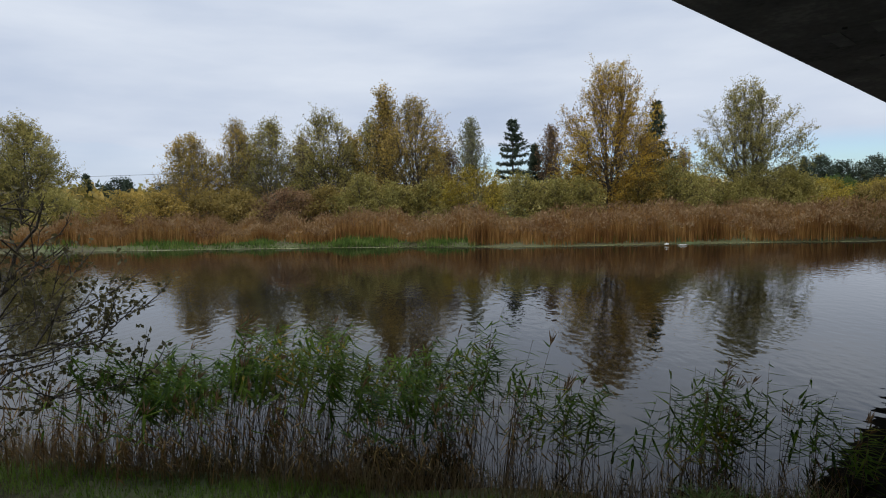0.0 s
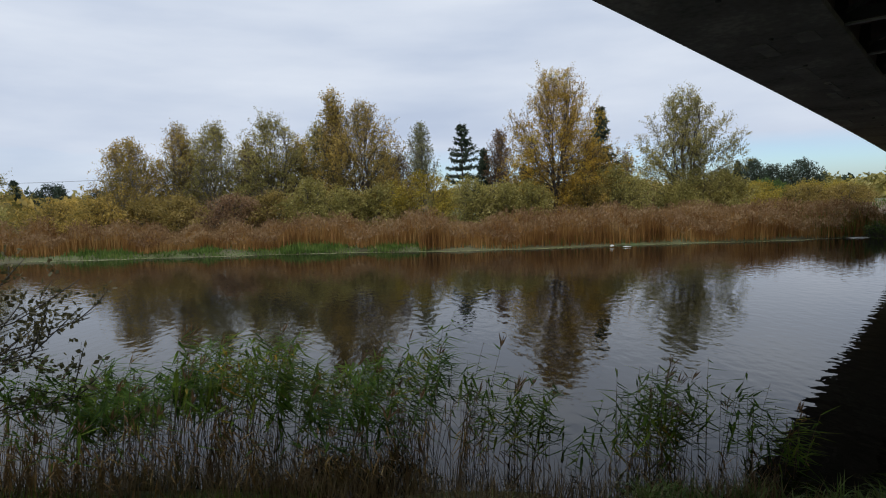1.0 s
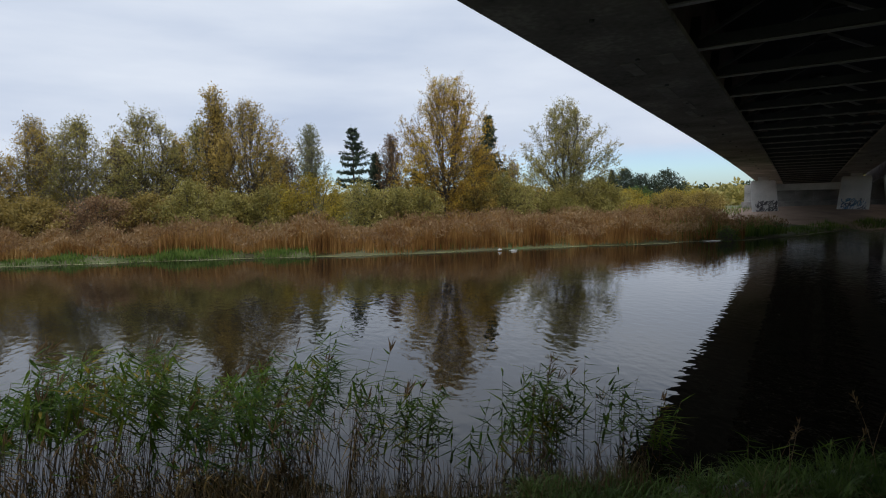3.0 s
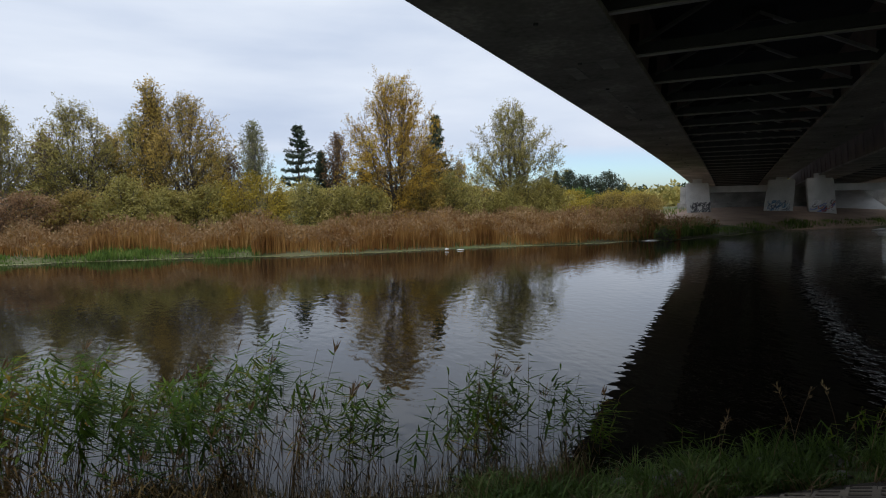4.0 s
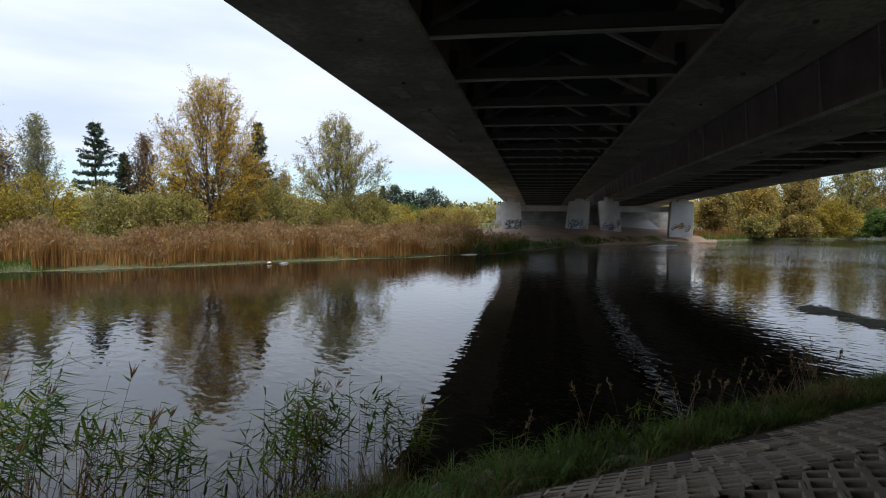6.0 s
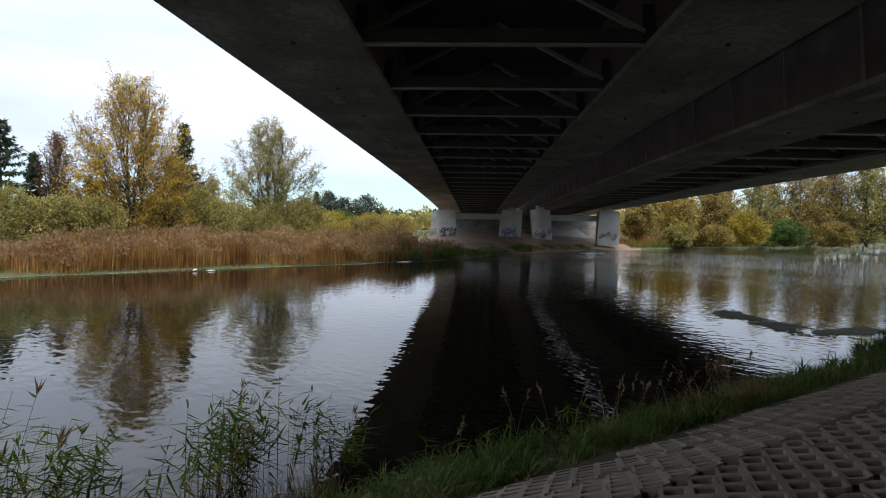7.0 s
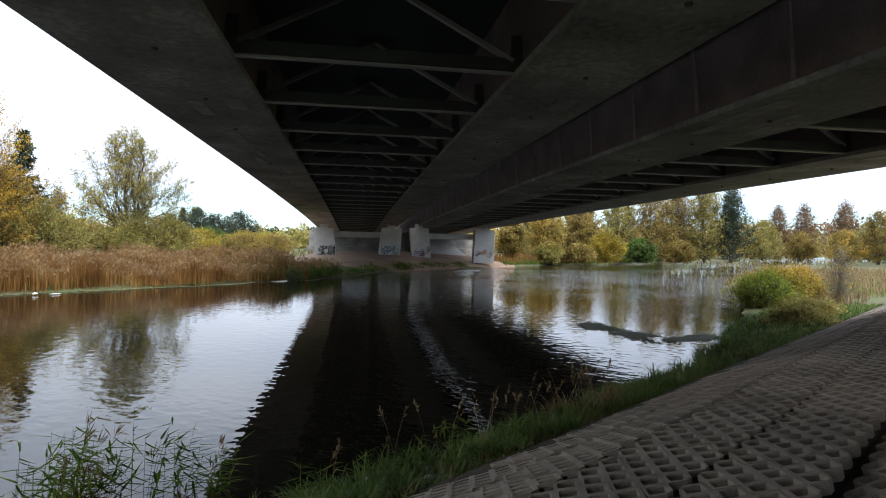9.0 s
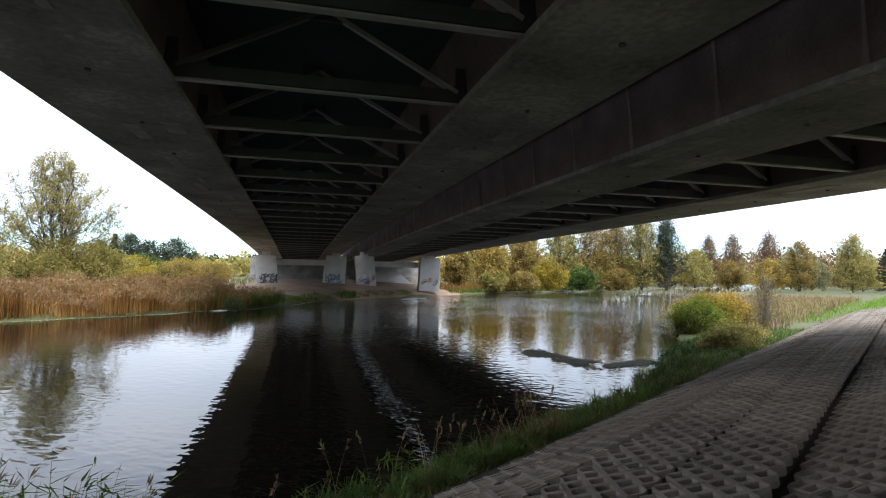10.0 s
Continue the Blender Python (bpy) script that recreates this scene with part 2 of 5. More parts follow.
def land(x, y):
    d = inland(x, y) + 0.35 * wobble(x, y)
    s = x * M_IN[0] + y * M_IN[1]
    room = np.maximum(inland(x, y) - s - 4.95, 0.5)
    verge = 0.36 * np.clip(d / room, 0, 1) ** 0.8
    near = np.where(d < 0, np.interp(d, [-6, -1.2, 0], [-1.3, -0.5, -0.02]), np.where(s > -4.95, slab_height(s) - np.where(s < -0.15, 0.2, 0.05), verge))
    f = y - far_edge(x) + 0.35 * wobble(x * 0.6, y)
    dirt = np.exp(-(((x * 0.674 - y * 0.738) - 7) / 16) ** 2) * np.clip((x * 0.738 + y * 0.674 - 60) / 12, 0, 1)
    far = np.interp(f, [-6, -1.5, 0, 0.5, 4, 12, 60, 300, 1200], [-1.3, -0.6, -0.03, 0.22, 0.55, 0.95, 1.4, 1.6, 3]) + dirt * np.interp(f, [0, 2, 8], [0, 0.3, 0.75])
    return np.maximum(np.maximum(near, far), -1.3)


def axis_steps(lo, fine_lo, fine_hi, hi, step, grow=1.13):
    a = list(np.arange(fine_lo, fine_hi, step))
    s, p = step, fine_hi
    while p < hi:
        a.append(p)
        s *= grow
        p += s
    a.append(hi)
    s, p = step, fine_lo - step
    left = []
    while p > lo:
        left.append(p)
        s *= grow
        p -= s
    return np.array([lo] + left[::-1] + a)


gx, gy = axis_steps(-1800, -14, 34, 1800, 0.3), axis_steps(-900, -5, 12, 1800, 0.3)
GX, GY = np.meshgrid(gx, gy, indexing="ij")
GZ = land(GX, GY)
GV = np.stack([GX, GY, GZ], -1).reshape(-1, 3)
i, j = np.meshgrid(np.arange(len(gx) - 1), np.arange(len(gy) - 1), indexing="ij")
n_y = len(gy)
GF = np.stack([i * n_y + j, (i + 1) * n_y + j, (i + 1) * n_y + j + 1, i * n_y + j + 1], -1).reshape(-1, 4)
M_GROUND = surface("bank_earth_and_turf", [(0.3, (0.05, 0.042, 0.025)), (0.48, (0.085, 0.08, 0.032)), (0.62, (0.07, 0.10, 0.03)), (0.8, (0.15, 0.12, 0.065))], 0.35, 7, 1.0, 0.8, depth=0.05)
ground = tagged(new("ground", as_mesh("ground", GV, GF, [M_GROUND], True)), "river banks of earth and autumn turf", "ground", kind="structure")


# ---- water ----
def water_material():
    m, ns, ls, bsdf = nodes_of("river_water")
    bsdf.inputs["Base Color"].default_value = (0.007, 0.006, 0.004, 1)
    bsdf.inputs["Roughness"].default_value = 0.015
    bsdf.inputs["IOR"].default_value = 1.45
    co = ns.new("ShaderNodeTexCoord")
    heights = []
    for scale, stretch, turn, detail in ((1.9, (1.9, 1.0, 1), 0.45, 1.2), (6.5, (1.0, 0.9, 1), -0.25, 1)):
        mp = ns.new("ShaderNodeMapping")
        mp.inputs["Scale"].default_value = stretch
        mp.inputs["Rotation"].default_value = (0, 0, turn)
        ls.new(co.outputs["Object"], mp.inputs[0])
        no = ns.new("ShaderNodeTexNoise")
        no.inputs["Scale"].default_value, no.inputs["Detail"].default_value = scale, detail
        ls.new(mp.outputs[0], no.inputs["Vector"])
        heights.append(no)
    # calm water by the reeds, breeze further down the river
    sep = ns.new("ShaderNodeSeparateXYZ")
    ls.new(co.outputs["Object"], sep.inputs[0])
    breeze = ns.new("ShaderNodeMapRange")
    breeze.inputs["From Min"].default_value, breeze.inputs["From Max"].default_value = 36, 68
    breeze.inputs["To Min"].default_value, breeze.inputs["To Max"].default_value = 0.25, 2.4
    ls.new(sep.outputs["X"], breeze.inputs["Value"])
    patch = ns.new("ShaderNodeTexNoise")
    patch.inputs["Scale"].default_value = 0.09
    ls.new(co.outputs["Object"], patch.inputs["Vector"])
    pr = ns.new("ShaderNodeMapRange")
    pr.inputs["From Min"].default_value, pr.inputs["From Max"].default_value = 0.35, 0.65
    pr.inputs["To Min"].default_value, pr.inputs["To Max"].default_value = 0.5, 1.3
    ls.new(patch.outputs["Fac"], pr.inputs["Value"])
    mul = ns.new("ShaderNodeMath")
    mul.operation = "MULTIPLY"
    ls.new(breeze.outputs[0], mul.inputs[0])
    ls.new(pr.outputs[0], mul.inputs[1])
    b1 = ns.new("ShaderNodeBump")
    b1.inputs["Distance"].default_value = 0.040
    ls.new(heights[0].outputs["Fac"], b1.inputs["Height"])
    ls.new(mul.outputs[0], b1.inputs["Strength"])
    b2 = ns.new("ShaderNodeBump")
    b2.inputs["Distance"].default_value = 0.007
    ls.new(heights[1].outputs["Fac"], b2.inputs["Height"])
    ls.new(mul.outputs[0], b2.inputs["Strength"])
    ls.new(b1.outputs[0], b2.inputs["Normal"])
    ls.new(b2.outputs[0], bsdf.inputs["Normal"])
    return m


water_geo = Geo()
water_geo.add([[-700, -20, 0], [1500, -300, 0], [1500, 60, 0], [-700, 60, 0]], [[0, 1, 2, 3]])
water = tagged(new("water", water_geo.mesh("water", water_material())), "dark calm river water with light ripples", "river", kind="structure")

# ---- bridges: two decks on two girders each, crossing askew ----
ALONG, ACROSS = np.array([0.738, 0.675]), np.array([0.675, -0.738])
BRIDGE = Matrix(((ALONG[0], ACROSS[0], 0, 0), (ALONG[1], ACROSS[1], 0, 0), (0, 0, 1, 0), (0, 0, 0, 1)))  # local x along, y to the right
PIER_A = 86.0


def soffit(a, z0, sag):
    return z0 - sag * (a / PIER_A) ** 2 if a > 0 else z0


def swept(geo, section, a_list, z0, sag):
    """Sweep a closed section of (across, above the soffit) along the bridge."""
    k = len(section)
    V = [[a, y, soffit(a, z0, sag) + z] for a in a_list for y, z in section]
    F = [[r * k + c, r * k + (c + 1) % k, (r + 1) * k + (c + 1) % k, (r + 1) * k + c] for r in range(len(a_list) - 1) for c in range(k)]
    geo.add(V, F)


M_PATCH = surface("repair_mortar", [(0.3, (0.20, 0.195, 0.185)), (0.7, (0.38, 0.37, 0.35))], 2, 14, 0.9, 0.4)
STATIONS = list(np.arange(-22, 128.1, 6))


def bridge(girders, z0, sag, deck, frames_at, step, label):
    top = thing("bridge", label, "bridge", kind="structure")
    for y0, y1 in girders:
        g = Geo()
        swept(g, [(y0, 0), (y1, 0), (y1, 0.16), (y0, 0.16)], STATIONS, z0, sag)
        part("girder_bottom", g, M_CONCRETE, top, "grey stained girder soffit")
        for y, yt in ((y0 + 0.32, y0 + 0.1), (y1 - 0.32, y1 - 0.1)):
            g = Geo()
            swept(g, [(y - 0.06, 0.16), (y + 0.06, 0.16), (yt + 0.06, 2.15), (yt - 0.06, 2.15)], STATIONS, z0, sag)
            part("web", g, M_WEB, top, "rust-brown girder web")
    # deck slab, its colour darkened for the shade up between the girders
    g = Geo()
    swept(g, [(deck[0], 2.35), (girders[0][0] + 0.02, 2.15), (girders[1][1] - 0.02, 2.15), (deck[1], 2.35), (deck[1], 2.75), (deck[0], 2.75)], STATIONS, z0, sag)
    part("deck", g, M_DECK, top, "concrete deck slab in a shade-dark colour")
    for y in deck:
        g = Geo()
        s = 1 if y == deck[0] else -1
        swept(g, sorted([(y, 2.75), (y + 0.3 * s, 2.75)]) + sorted([(y, 3.15), (y + 0.3 * s, 3.15)], reverse=True), STATIONS, z0, sag)
        part("parapet", g, M_PIER, top)
    # cross frames: a chord with a pale lower flange, and two diagonals up to the deck, the right one paler
    yl, yr = girders[0][1] - 0.28, girders[1][0] + 0.28
    mid = (yl + yr) / 2
    chord, flange = Geo(), Geo()
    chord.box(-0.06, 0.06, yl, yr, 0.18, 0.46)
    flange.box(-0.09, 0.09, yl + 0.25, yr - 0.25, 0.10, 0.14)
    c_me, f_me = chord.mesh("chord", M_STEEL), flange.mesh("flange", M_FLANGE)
    d_me = []
    for ye in (yl + 0.3, yr - 0.3):
        g = Geo()
        ang = math.atan2(1.6, mid - ye) if ye < mid else math.atan2(1.6, -(ye - mid))
        ln = math.hypot(1.6, mid - ye)
        m = Matrix.Translation((0, ye, 0.40)) @ Matrix.Rotation(ang, 4, "X")
        g.box(-0.075, 0.075, 0, ln, -0.05, 0.05, m)
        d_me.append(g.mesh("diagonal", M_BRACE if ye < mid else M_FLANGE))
    g = Geo()
    g.box(-0.05, 0.05, mid - 0.5, mid + 0.5, 1.75, 2.16)
    for s in (yl + 0.05, yr - 0.35):
        g.box(-0.03, 0.03, s, s + 0.3, 0.14, 1.0)
    p_me = g.mesh("gusset", M_STEEL)
    a = frames_at
    while a < 122:
        z = soffit(a, z0, sag)
        for nm, me in (("chord", c_me), ("flange", f_me), ("diagonal", d_me[0]), ("diagonal", d_me[1]), ("gusset", p_me)):
            o = new(nm, me)
            o.parent = top
            o.location = (a, 0, z)
        a += step
    # brackets under the overhang and ribs on the facing web
    g = Geo()
    y1, ye = girders[1][1] - 0.12, deck[1] - 0.15
    g.add([[-0.06, y1, 0.9], [-0.06, y1, 2.14], [-0.06, ye, 2.34], [-0.06, ye, 2.2], [0.06, y1, 0.9], [0.06, y1, 2.14], [0.06, ye, 2.34], [0.06, ye, 2.2]],
          [[0, 1, 2, 3], [7, 6, 5, 4], [0, 3, 7, 4], [1, 5, 6, 2], [3, 2, 6, 7], [0, 4, 5, 1]])
    b_me = g.mesh("bracket", M_STEEL)
    g = Geo()
    y0 = girders[0][0] + 0.2
    g.add([[-0.04, y0 + 0.06, 0.17], [-0.04, y0 - 0.08, 0.17], [-0.04, y0 - 0.20, 2.1], [-0.04, y0 - 0.04, 2.1], [0.04, y0 + 0.06, 0.17], [0.04, y0 - 0.08, 0.17], [0.04, y0 - 0.20, 2.1], [0.04, y0 - 0.04, 2.1]],
          [[0, 1, 2, 3], [7, 6, 5, 4], [1, 0, 4, 5], [1, 5, 6, 2], [3, 2, 6, 7], [0, 3, 7, 4]])
    r_me = g.mesh("web_rib", M_WEB)
    a = frames_at
    while a < 110:
        for nm, me in (("bracket", b_me), ("web_rib", r_me)):
            o = new(nm, me)
            o.parent = top
            o.location = (a, 0, soffit(a, z0, sag))
        a += step
    # drain stubs along the soffits
    g = Geo()
    g.tube([(0, 0, 0.02), (0, 0, -0.05)], [0.06, 0.06], 10)
    g.tube([(0, 0, -0.05), (0, 0, -0.052)], [0.06, 0.002], 10)
    s_me = g.mesh("drain", M_STEEL)
    for y0, y1 in girders:
        a = frames_at - 4.6
        while a < 70:
            o = new("drain", s_me)
            o.parent = top
            o.location = (a, y0 + (y1 - y0) * 0.55, soffit(a, z0, sag))
            a += step
    # repaired spots on the soffits
    rng = np.random.default_rng(int(girders[0][1] * 10) + 50)
    for y0, y1 in girders:
        for _ in range(9):
            a, y = rng.uniform(7, 40), rng.uniform(y0 + 0.5, y1 - 0.5)
            g = Geo()
            l, w = rng.uniform(0.25, 1.3), rng.uniform(0.08, 0.3)
            zz = min(soffit(a - l, z0, sag), soffit(a + l, z0, sag))
            g.box(a - l, a + l, y - w, y + w, zz - 0.012, zz + 0.05)
            part("repair_patch", g, M_PATCH, top, "paler concrete repair")
    top.matrix_world = BRIDGE
    return top


Z_ONE, Z_TWO = 7.33, 7.0
bridge([(-5.94, -2.66), (3.58, 6.44)], Z_ONE, 1.3, (-6.6, 8.95), 13.05 - 8 * 4.1, 4.1, "road bridge on two grey girders with steel cross frames")
bridge([(9.4, 12.6), (17.9, 21.5)], Z_TWO, 0.9, (9.35, 23.6), 11.5 - 7 * 3.65, 3.65, "second road bridge on two grey girders with steel cross frames")


def pier(lat_bl, lat_br, lat_tl, lat_tr, top_z, a, label):
    """A slab pier, its sides raked as given."""
    p = thing("bridge_pier", label, "bridge pier", group="piers across the river")
    g = Geo()
    z0 = 0.7
    bm = bmesh.new()
    vs = [bm.verts.new((x, y, z)) for z, l, r in ((z0, lat_bl, lat_br), (top_z - 0.30, lat_tl, lat_tr), (top_z, lat_tl + 0.10, lat_tr - 0.10)) for x, y in ((a - 0.7, l), (a - 0.7, r), (a + 0.7, r), (a + 0.7, l))]
    for k in range(2):
        for c in range(4):
            bm.faces.new([vs[4 * k + c], vs[4 * k + (c + 1) % 4], vs[4 * k + 4 + (c + 1) % 4], vs[4 * k + 4 + c]])
    bm.faces.new(vs[8:12])
    bmesh.ops.bevel(bm, geom=[e for e in bm.edges], offset=0.035, segments=1, affect="EDGES")
    bmesh.ops.recalc_face_normals(bm, faces=bm.faces)
    me = bpy.data.meshes.new("shaft")
    bm.to_mesh(me)
    bm.free()
    me.materials.append(M_PIER)
    me.polygons.foreach_set("use_smooth", np.zeros(len(me.polygons), dtype=bool))
    o = new("shaft", me)
    o.parent = p
    g = Geo()
    mid = (lat_tl + lat_tr) / 2
    g.box(a - 0.45, a + 0.45, mid - 0.6, mid + 0.6, top_z - 0.01, top_z + 0.6)
    part("bearing", g, M_PIER, p, "concrete bearing block")
    p.matrix_world = BRIDGE
    return p


PIERS = [pier(-5.6, -2.6, -5.9, -3.0, 5.5, PIER_A, "pale concrete slab pier with dark scrawls"),
         pier(3.44, 6.7, 3.95, 6.95, 5.7, PIER_A, "grey concrete pier with blue and white scrawls"),
         pier(8.6, 11.5, 8.1, 11.0, 5.75, PIER_A, "grey concrete pier with blue and white scrawls"),
         pier(17.9, 21.1, 18.1, 21.15, 5.75, PIER_A, "pale concrete slab pier with orange scrawls")]


# ---- trees ----
def branch(rng, p0, d0, length, rise, k=6, jitter=0.12):
    """A limb that bends upward (rise > 0) or droops."""
    P, p, d = [np.array(p0, dtype=float)], np.array(p0, dtype=float), np.array(d0, dtype=float)
    for _ in range(k):
        d = d + np.array([0, 0, rise / k]) + rng.normal(0, jitter, 3)
        d /= np.linalg.norm(d)
        p = p + d * length / k
        P.append(p.copy())
    return np.array(P)


def along_path(P, t):
    q = t * (len(P) - 1)
    i = min(int(q), len(P) - 2)
    return P[i] + (P[i + 1] - P[i]) * (q - i), (P[i + 1] - P[i]) / (np.linalg.norm(P[i + 1] - P[i]) + 1e-9)


def broadleaf(x, y, h, w, leaf_mat, bark_mat, seed, label, category="tree", leaves=14000, leaf=0.22, stems=1, upright=0.6,
              low=0.05, airy=0.0, name="tree", z=None, spread=0.09, shoots=0.8, twigs=True, belly=0.36, skirt=0.6):
    """Stems rise and part; limbs bend outward and up to an uneven, lobed outline; sprays and twigs on their outer halves
    carry the leaves in clumps. airy: how bare the top is; belly: the height of the widest part; skirt: width at the foot."""
    rng = np.random.default_rng(seed)
    zb = float(land(np.array(x), np.array(y))) - 0.1 if z is None else z
    wood, crown = Geo(), Geo()
    ph = rng.uniform(0, 6.28, 4)

    def reach(f, b):
        if f < belly:
            body = skirt + (1 - skirt) * math.sin(1.5708 * f / belly)
        else:
            body = max(0.02, 1 - ((f - belly) / (1.02 - belly)) ** 1.75) ** 0.8
        lobes = 1 + 0.17 * math.sin(2 * b + ph[0] + 4 * f) + 0.13 * math.sin(5 * b + ph[1] - 8 * f) + 0.08 * math.sin(9 * b + ph[2] + 15 * f)
        return w / 2 * body * lobes

    r0 = 0.012 * h + 0.025
    trunks = []
    for s in range(stems):
        a = ph[3] + s * 6.28 / stems + rng.normal(0, 0.3)
        f = 0.93 if s == 0 else rng.uniform(0.72, 0.92)
        e = (0.04 * w if s == 0 else 0.62 * reach(f * 0.9, a))
        t = np.linspace(0, 1, 11)
        T = np.stack([math.cos(a) * (0.12 * (stems > 1) + e * t ** 1.2), math.sin(a) * (0.12 * (stems > 1) + e * t ** 1.2), h * f * t], -1)
        T[1:] += rng.normal(0, 0.010 * h, (10, 3)) * np.array([1, 1, 0.2])
        rs = r0 * (1 if stems == 1 else 0.72)
        wood.tube(T, np.linspace(rs, 0.014, 11), 6)
        trunks.append((T, f, rs))
    G, O, L2, W2 = [], [], [], []
    n = int(42 + 4.4 * h + 6 * stems)
    for q in range(n):
        f1 = low + (0.985 - low) * ((q + rng.uniform(0, 1)) / n) ** 0.85
        b = q * 2.39996 + rng.normal(0, 0.35)
        R = max(0.12, reach(f1, b) * (rng.uniform(0.72, 0.96) if q % 3 else rng.uniform(0.25, 0.7)))
        p1 = np.array([R * math.cos(b), R * math.sin(b), f1 * h * 0.95])
        T, ft, rs = min(trunks, key=lambda k: np.hypot(k[0][7, 0] - p1[0], k[0][7, 1] - p1[1]) * rng.uniform(0.6, 1.4))
        f0 = min(f1 * rng.uniform(0.42, 0.68) if f1 < 0.8 else f1 * rng.uniform(0.62, 0.85), ft * 0.97)
        p0, _ = along_path(T, f0 / ft)
        pc = np.array([p0[0] * 0.35 + p1[0] * 0.65, p0[1] * 0.35 + p1[1] * 0.65, p0[2] * (0.45 + 0.25 * upright * 0.3) + p1[2] * (0.55 - 0.25 * upright * 0.3)])
        t = np.linspace(0, 1, 7)[:, None]
        P = p0 * (1 - t) ** 2 + 2 * t * (1 - t) * pc + p1 * t ** 2
        P[1:] += rng.normal(0, 0.05 + 0.006 * h, (6, 3))
        L = float(np.linalg.norm(np.diff(P, axis=0), axis=1).sum())
        wood.tube(P, np.linspace(max(0.014, 0.42 * rs * (1 - f0)), 0.007, 7), 4)
        m = max(3, int((7 + L * 4) * shoots))
        t = (0.28 + 0.72 * rng.uniform(0, 1, m) ** 0.8) * 5.999
        k = t.astype(int)
        g0 = P[k] + (P[k + 1] - P[k]) * (t - k)[:, None]
        o = (P[k + 1] - P[k]) * (6 / max(L, 0.1)) * 0.8 + rng.normal(0, 0.55, (m, 3)) + np.array([0, 0, 0.25 + 0.25 * upright])
        G.append(g0)
        O.append(o / np.linalg.norm(o, axis=1)[:, None])
        L2.append(np.minimum(L * rng.uniform(0.10, 0.24, m) + 0.2, 0.05 * h + 0.55))
        W2.append(np.full(m, rng.uniform(0.35, 1.0)))
    G, O, L2, W2 = np.concatenate(G), np.concatenate(O), np.concatenate(L2), np.concatenate(W2)
    E = G + O * L2[:, None]
    if twigs:
        wood.sticks(G, E, 0.012, 0.005)
    else:
        wood.ribbons(G, E, 0.012)
    ts = rng.uniform(0.25, 1.0, (len(G), 2))
    TG = (G[:, None] + (E - G)[:, None] * ts[:, :, None]).reshape(-1, 3)
    TO = np.repeat(O, 2, 0) * 0.7 + rng.normal(0, 0.55, (len(TG), 3)) + np.array([0, 0, 0.15])
    TO /= np.linalg.norm(TO, axis=1)[:, None]
    TL = np.repeat(L2, 2) * rng.uniform(0.3, 0.65, len(TG)) + 0.10
    TE = TG + TO * TL[:, None]
    if twigs:
        wood.ribbons(TG, TE, 0.007)
    wts = TL * np.clip(1 - airy * np.maximum(0, TG[:, 2] / h - 0.4) * 1.7, 0.04, 1) * rng.uniform(0.2, 1.0, len(TL)) * np.repeat(W2, 2)
    pick = rng.choice(len(TG), leaves, p=wts / wts.sum())
    C = TG[pick] + (TE - TG)[pick] * rng.uniform(0.1, 1.1, (leaves, 1)) + rng.normal(0, spread, (leaves, 3))
    C[:, 2] = np.maximum(C[:, 2], 0.08)
    D = TO[pick] * 0.5 + rng.normal(0, 0.7, (leaves, 3)) + np.array([0, 0, -0.25])
    crown.cards(C, D, leaf, leaf * 0.55, rng)
    top = thing(name, label, category, pose(x, y, zb))
    part("trunk", wood, bark_mat, top, smooth=True)
    part("crown", crown, leaf_mat, top)
    return top


def conifer(x, y, h, w, leaf_mat, seed, label, gap=0.6, bare=0.12):
    rng = np.random.default_rng(seed)
    zb = float(land(np.array(x), np.array(y))) - 0.1
    wood, crown = Geo(), Geo()
    wood.tube(branch(rng, (0, 0, 0), (0, 0, 1), h, 0.2, 10, 0.012), np.linspace(0.016 * h, 0.01, 11), 6)
    zc = h * bare
    C, D = [], []
    while zc < h * 0.985:
        f = (zc / h - bare) / (1 - bare)
        L = w / 2 * (1 - f) ** 0.85 * rng.uniform(0.75, 1.15) + 0.12
        b0 = rng.uniform(0, 6.28)
        for s in range(int(rng.integers(4, 7))):
            b = b0 + s * 6.28 / 5.5 + rng.normal(0, 0.25)
            P = branch(rng, (0, 0, zc + rng.normal(0, 0.08)), (math.cos(b), math.sin(b), 0.15 - 0.35 * (1 - f)), L * rng.uniform(0.8, 1.15), 0.25, 5, 0.05)
            wood.tube(P, np.linspace(0.03, 0.008, 6), 3)
            for q in np.linspace(0.12, 1.0, int(10 + L * 16)):
                c, d = along_path(P, q)
                C.append(c + rng.normal(0, 0.07, 3))
                D.append(d * 0.5 + rng.normal(0, 0.5, 3) + np.array([0, 0, -0.55]))
        zc += gap * (0.55 + 0.6 * (1 - f)) * rng.uniform(0.8, 1.2)
    C, D = np.array(C), np.array(D)
    for _ in range(3):
        crown.cards(C + rng.normal(0, 0.05, C.shape), D + rng.normal(0, 0.3, D.shape), 0.42, 0.13, rng)
    top = thing("conifer", label, "tree", pose(x, y, zb))
    part("trunk", wood, M_BARK, top, smooth=True)
    part("crown", crown, leaf_mat, top)
    return top


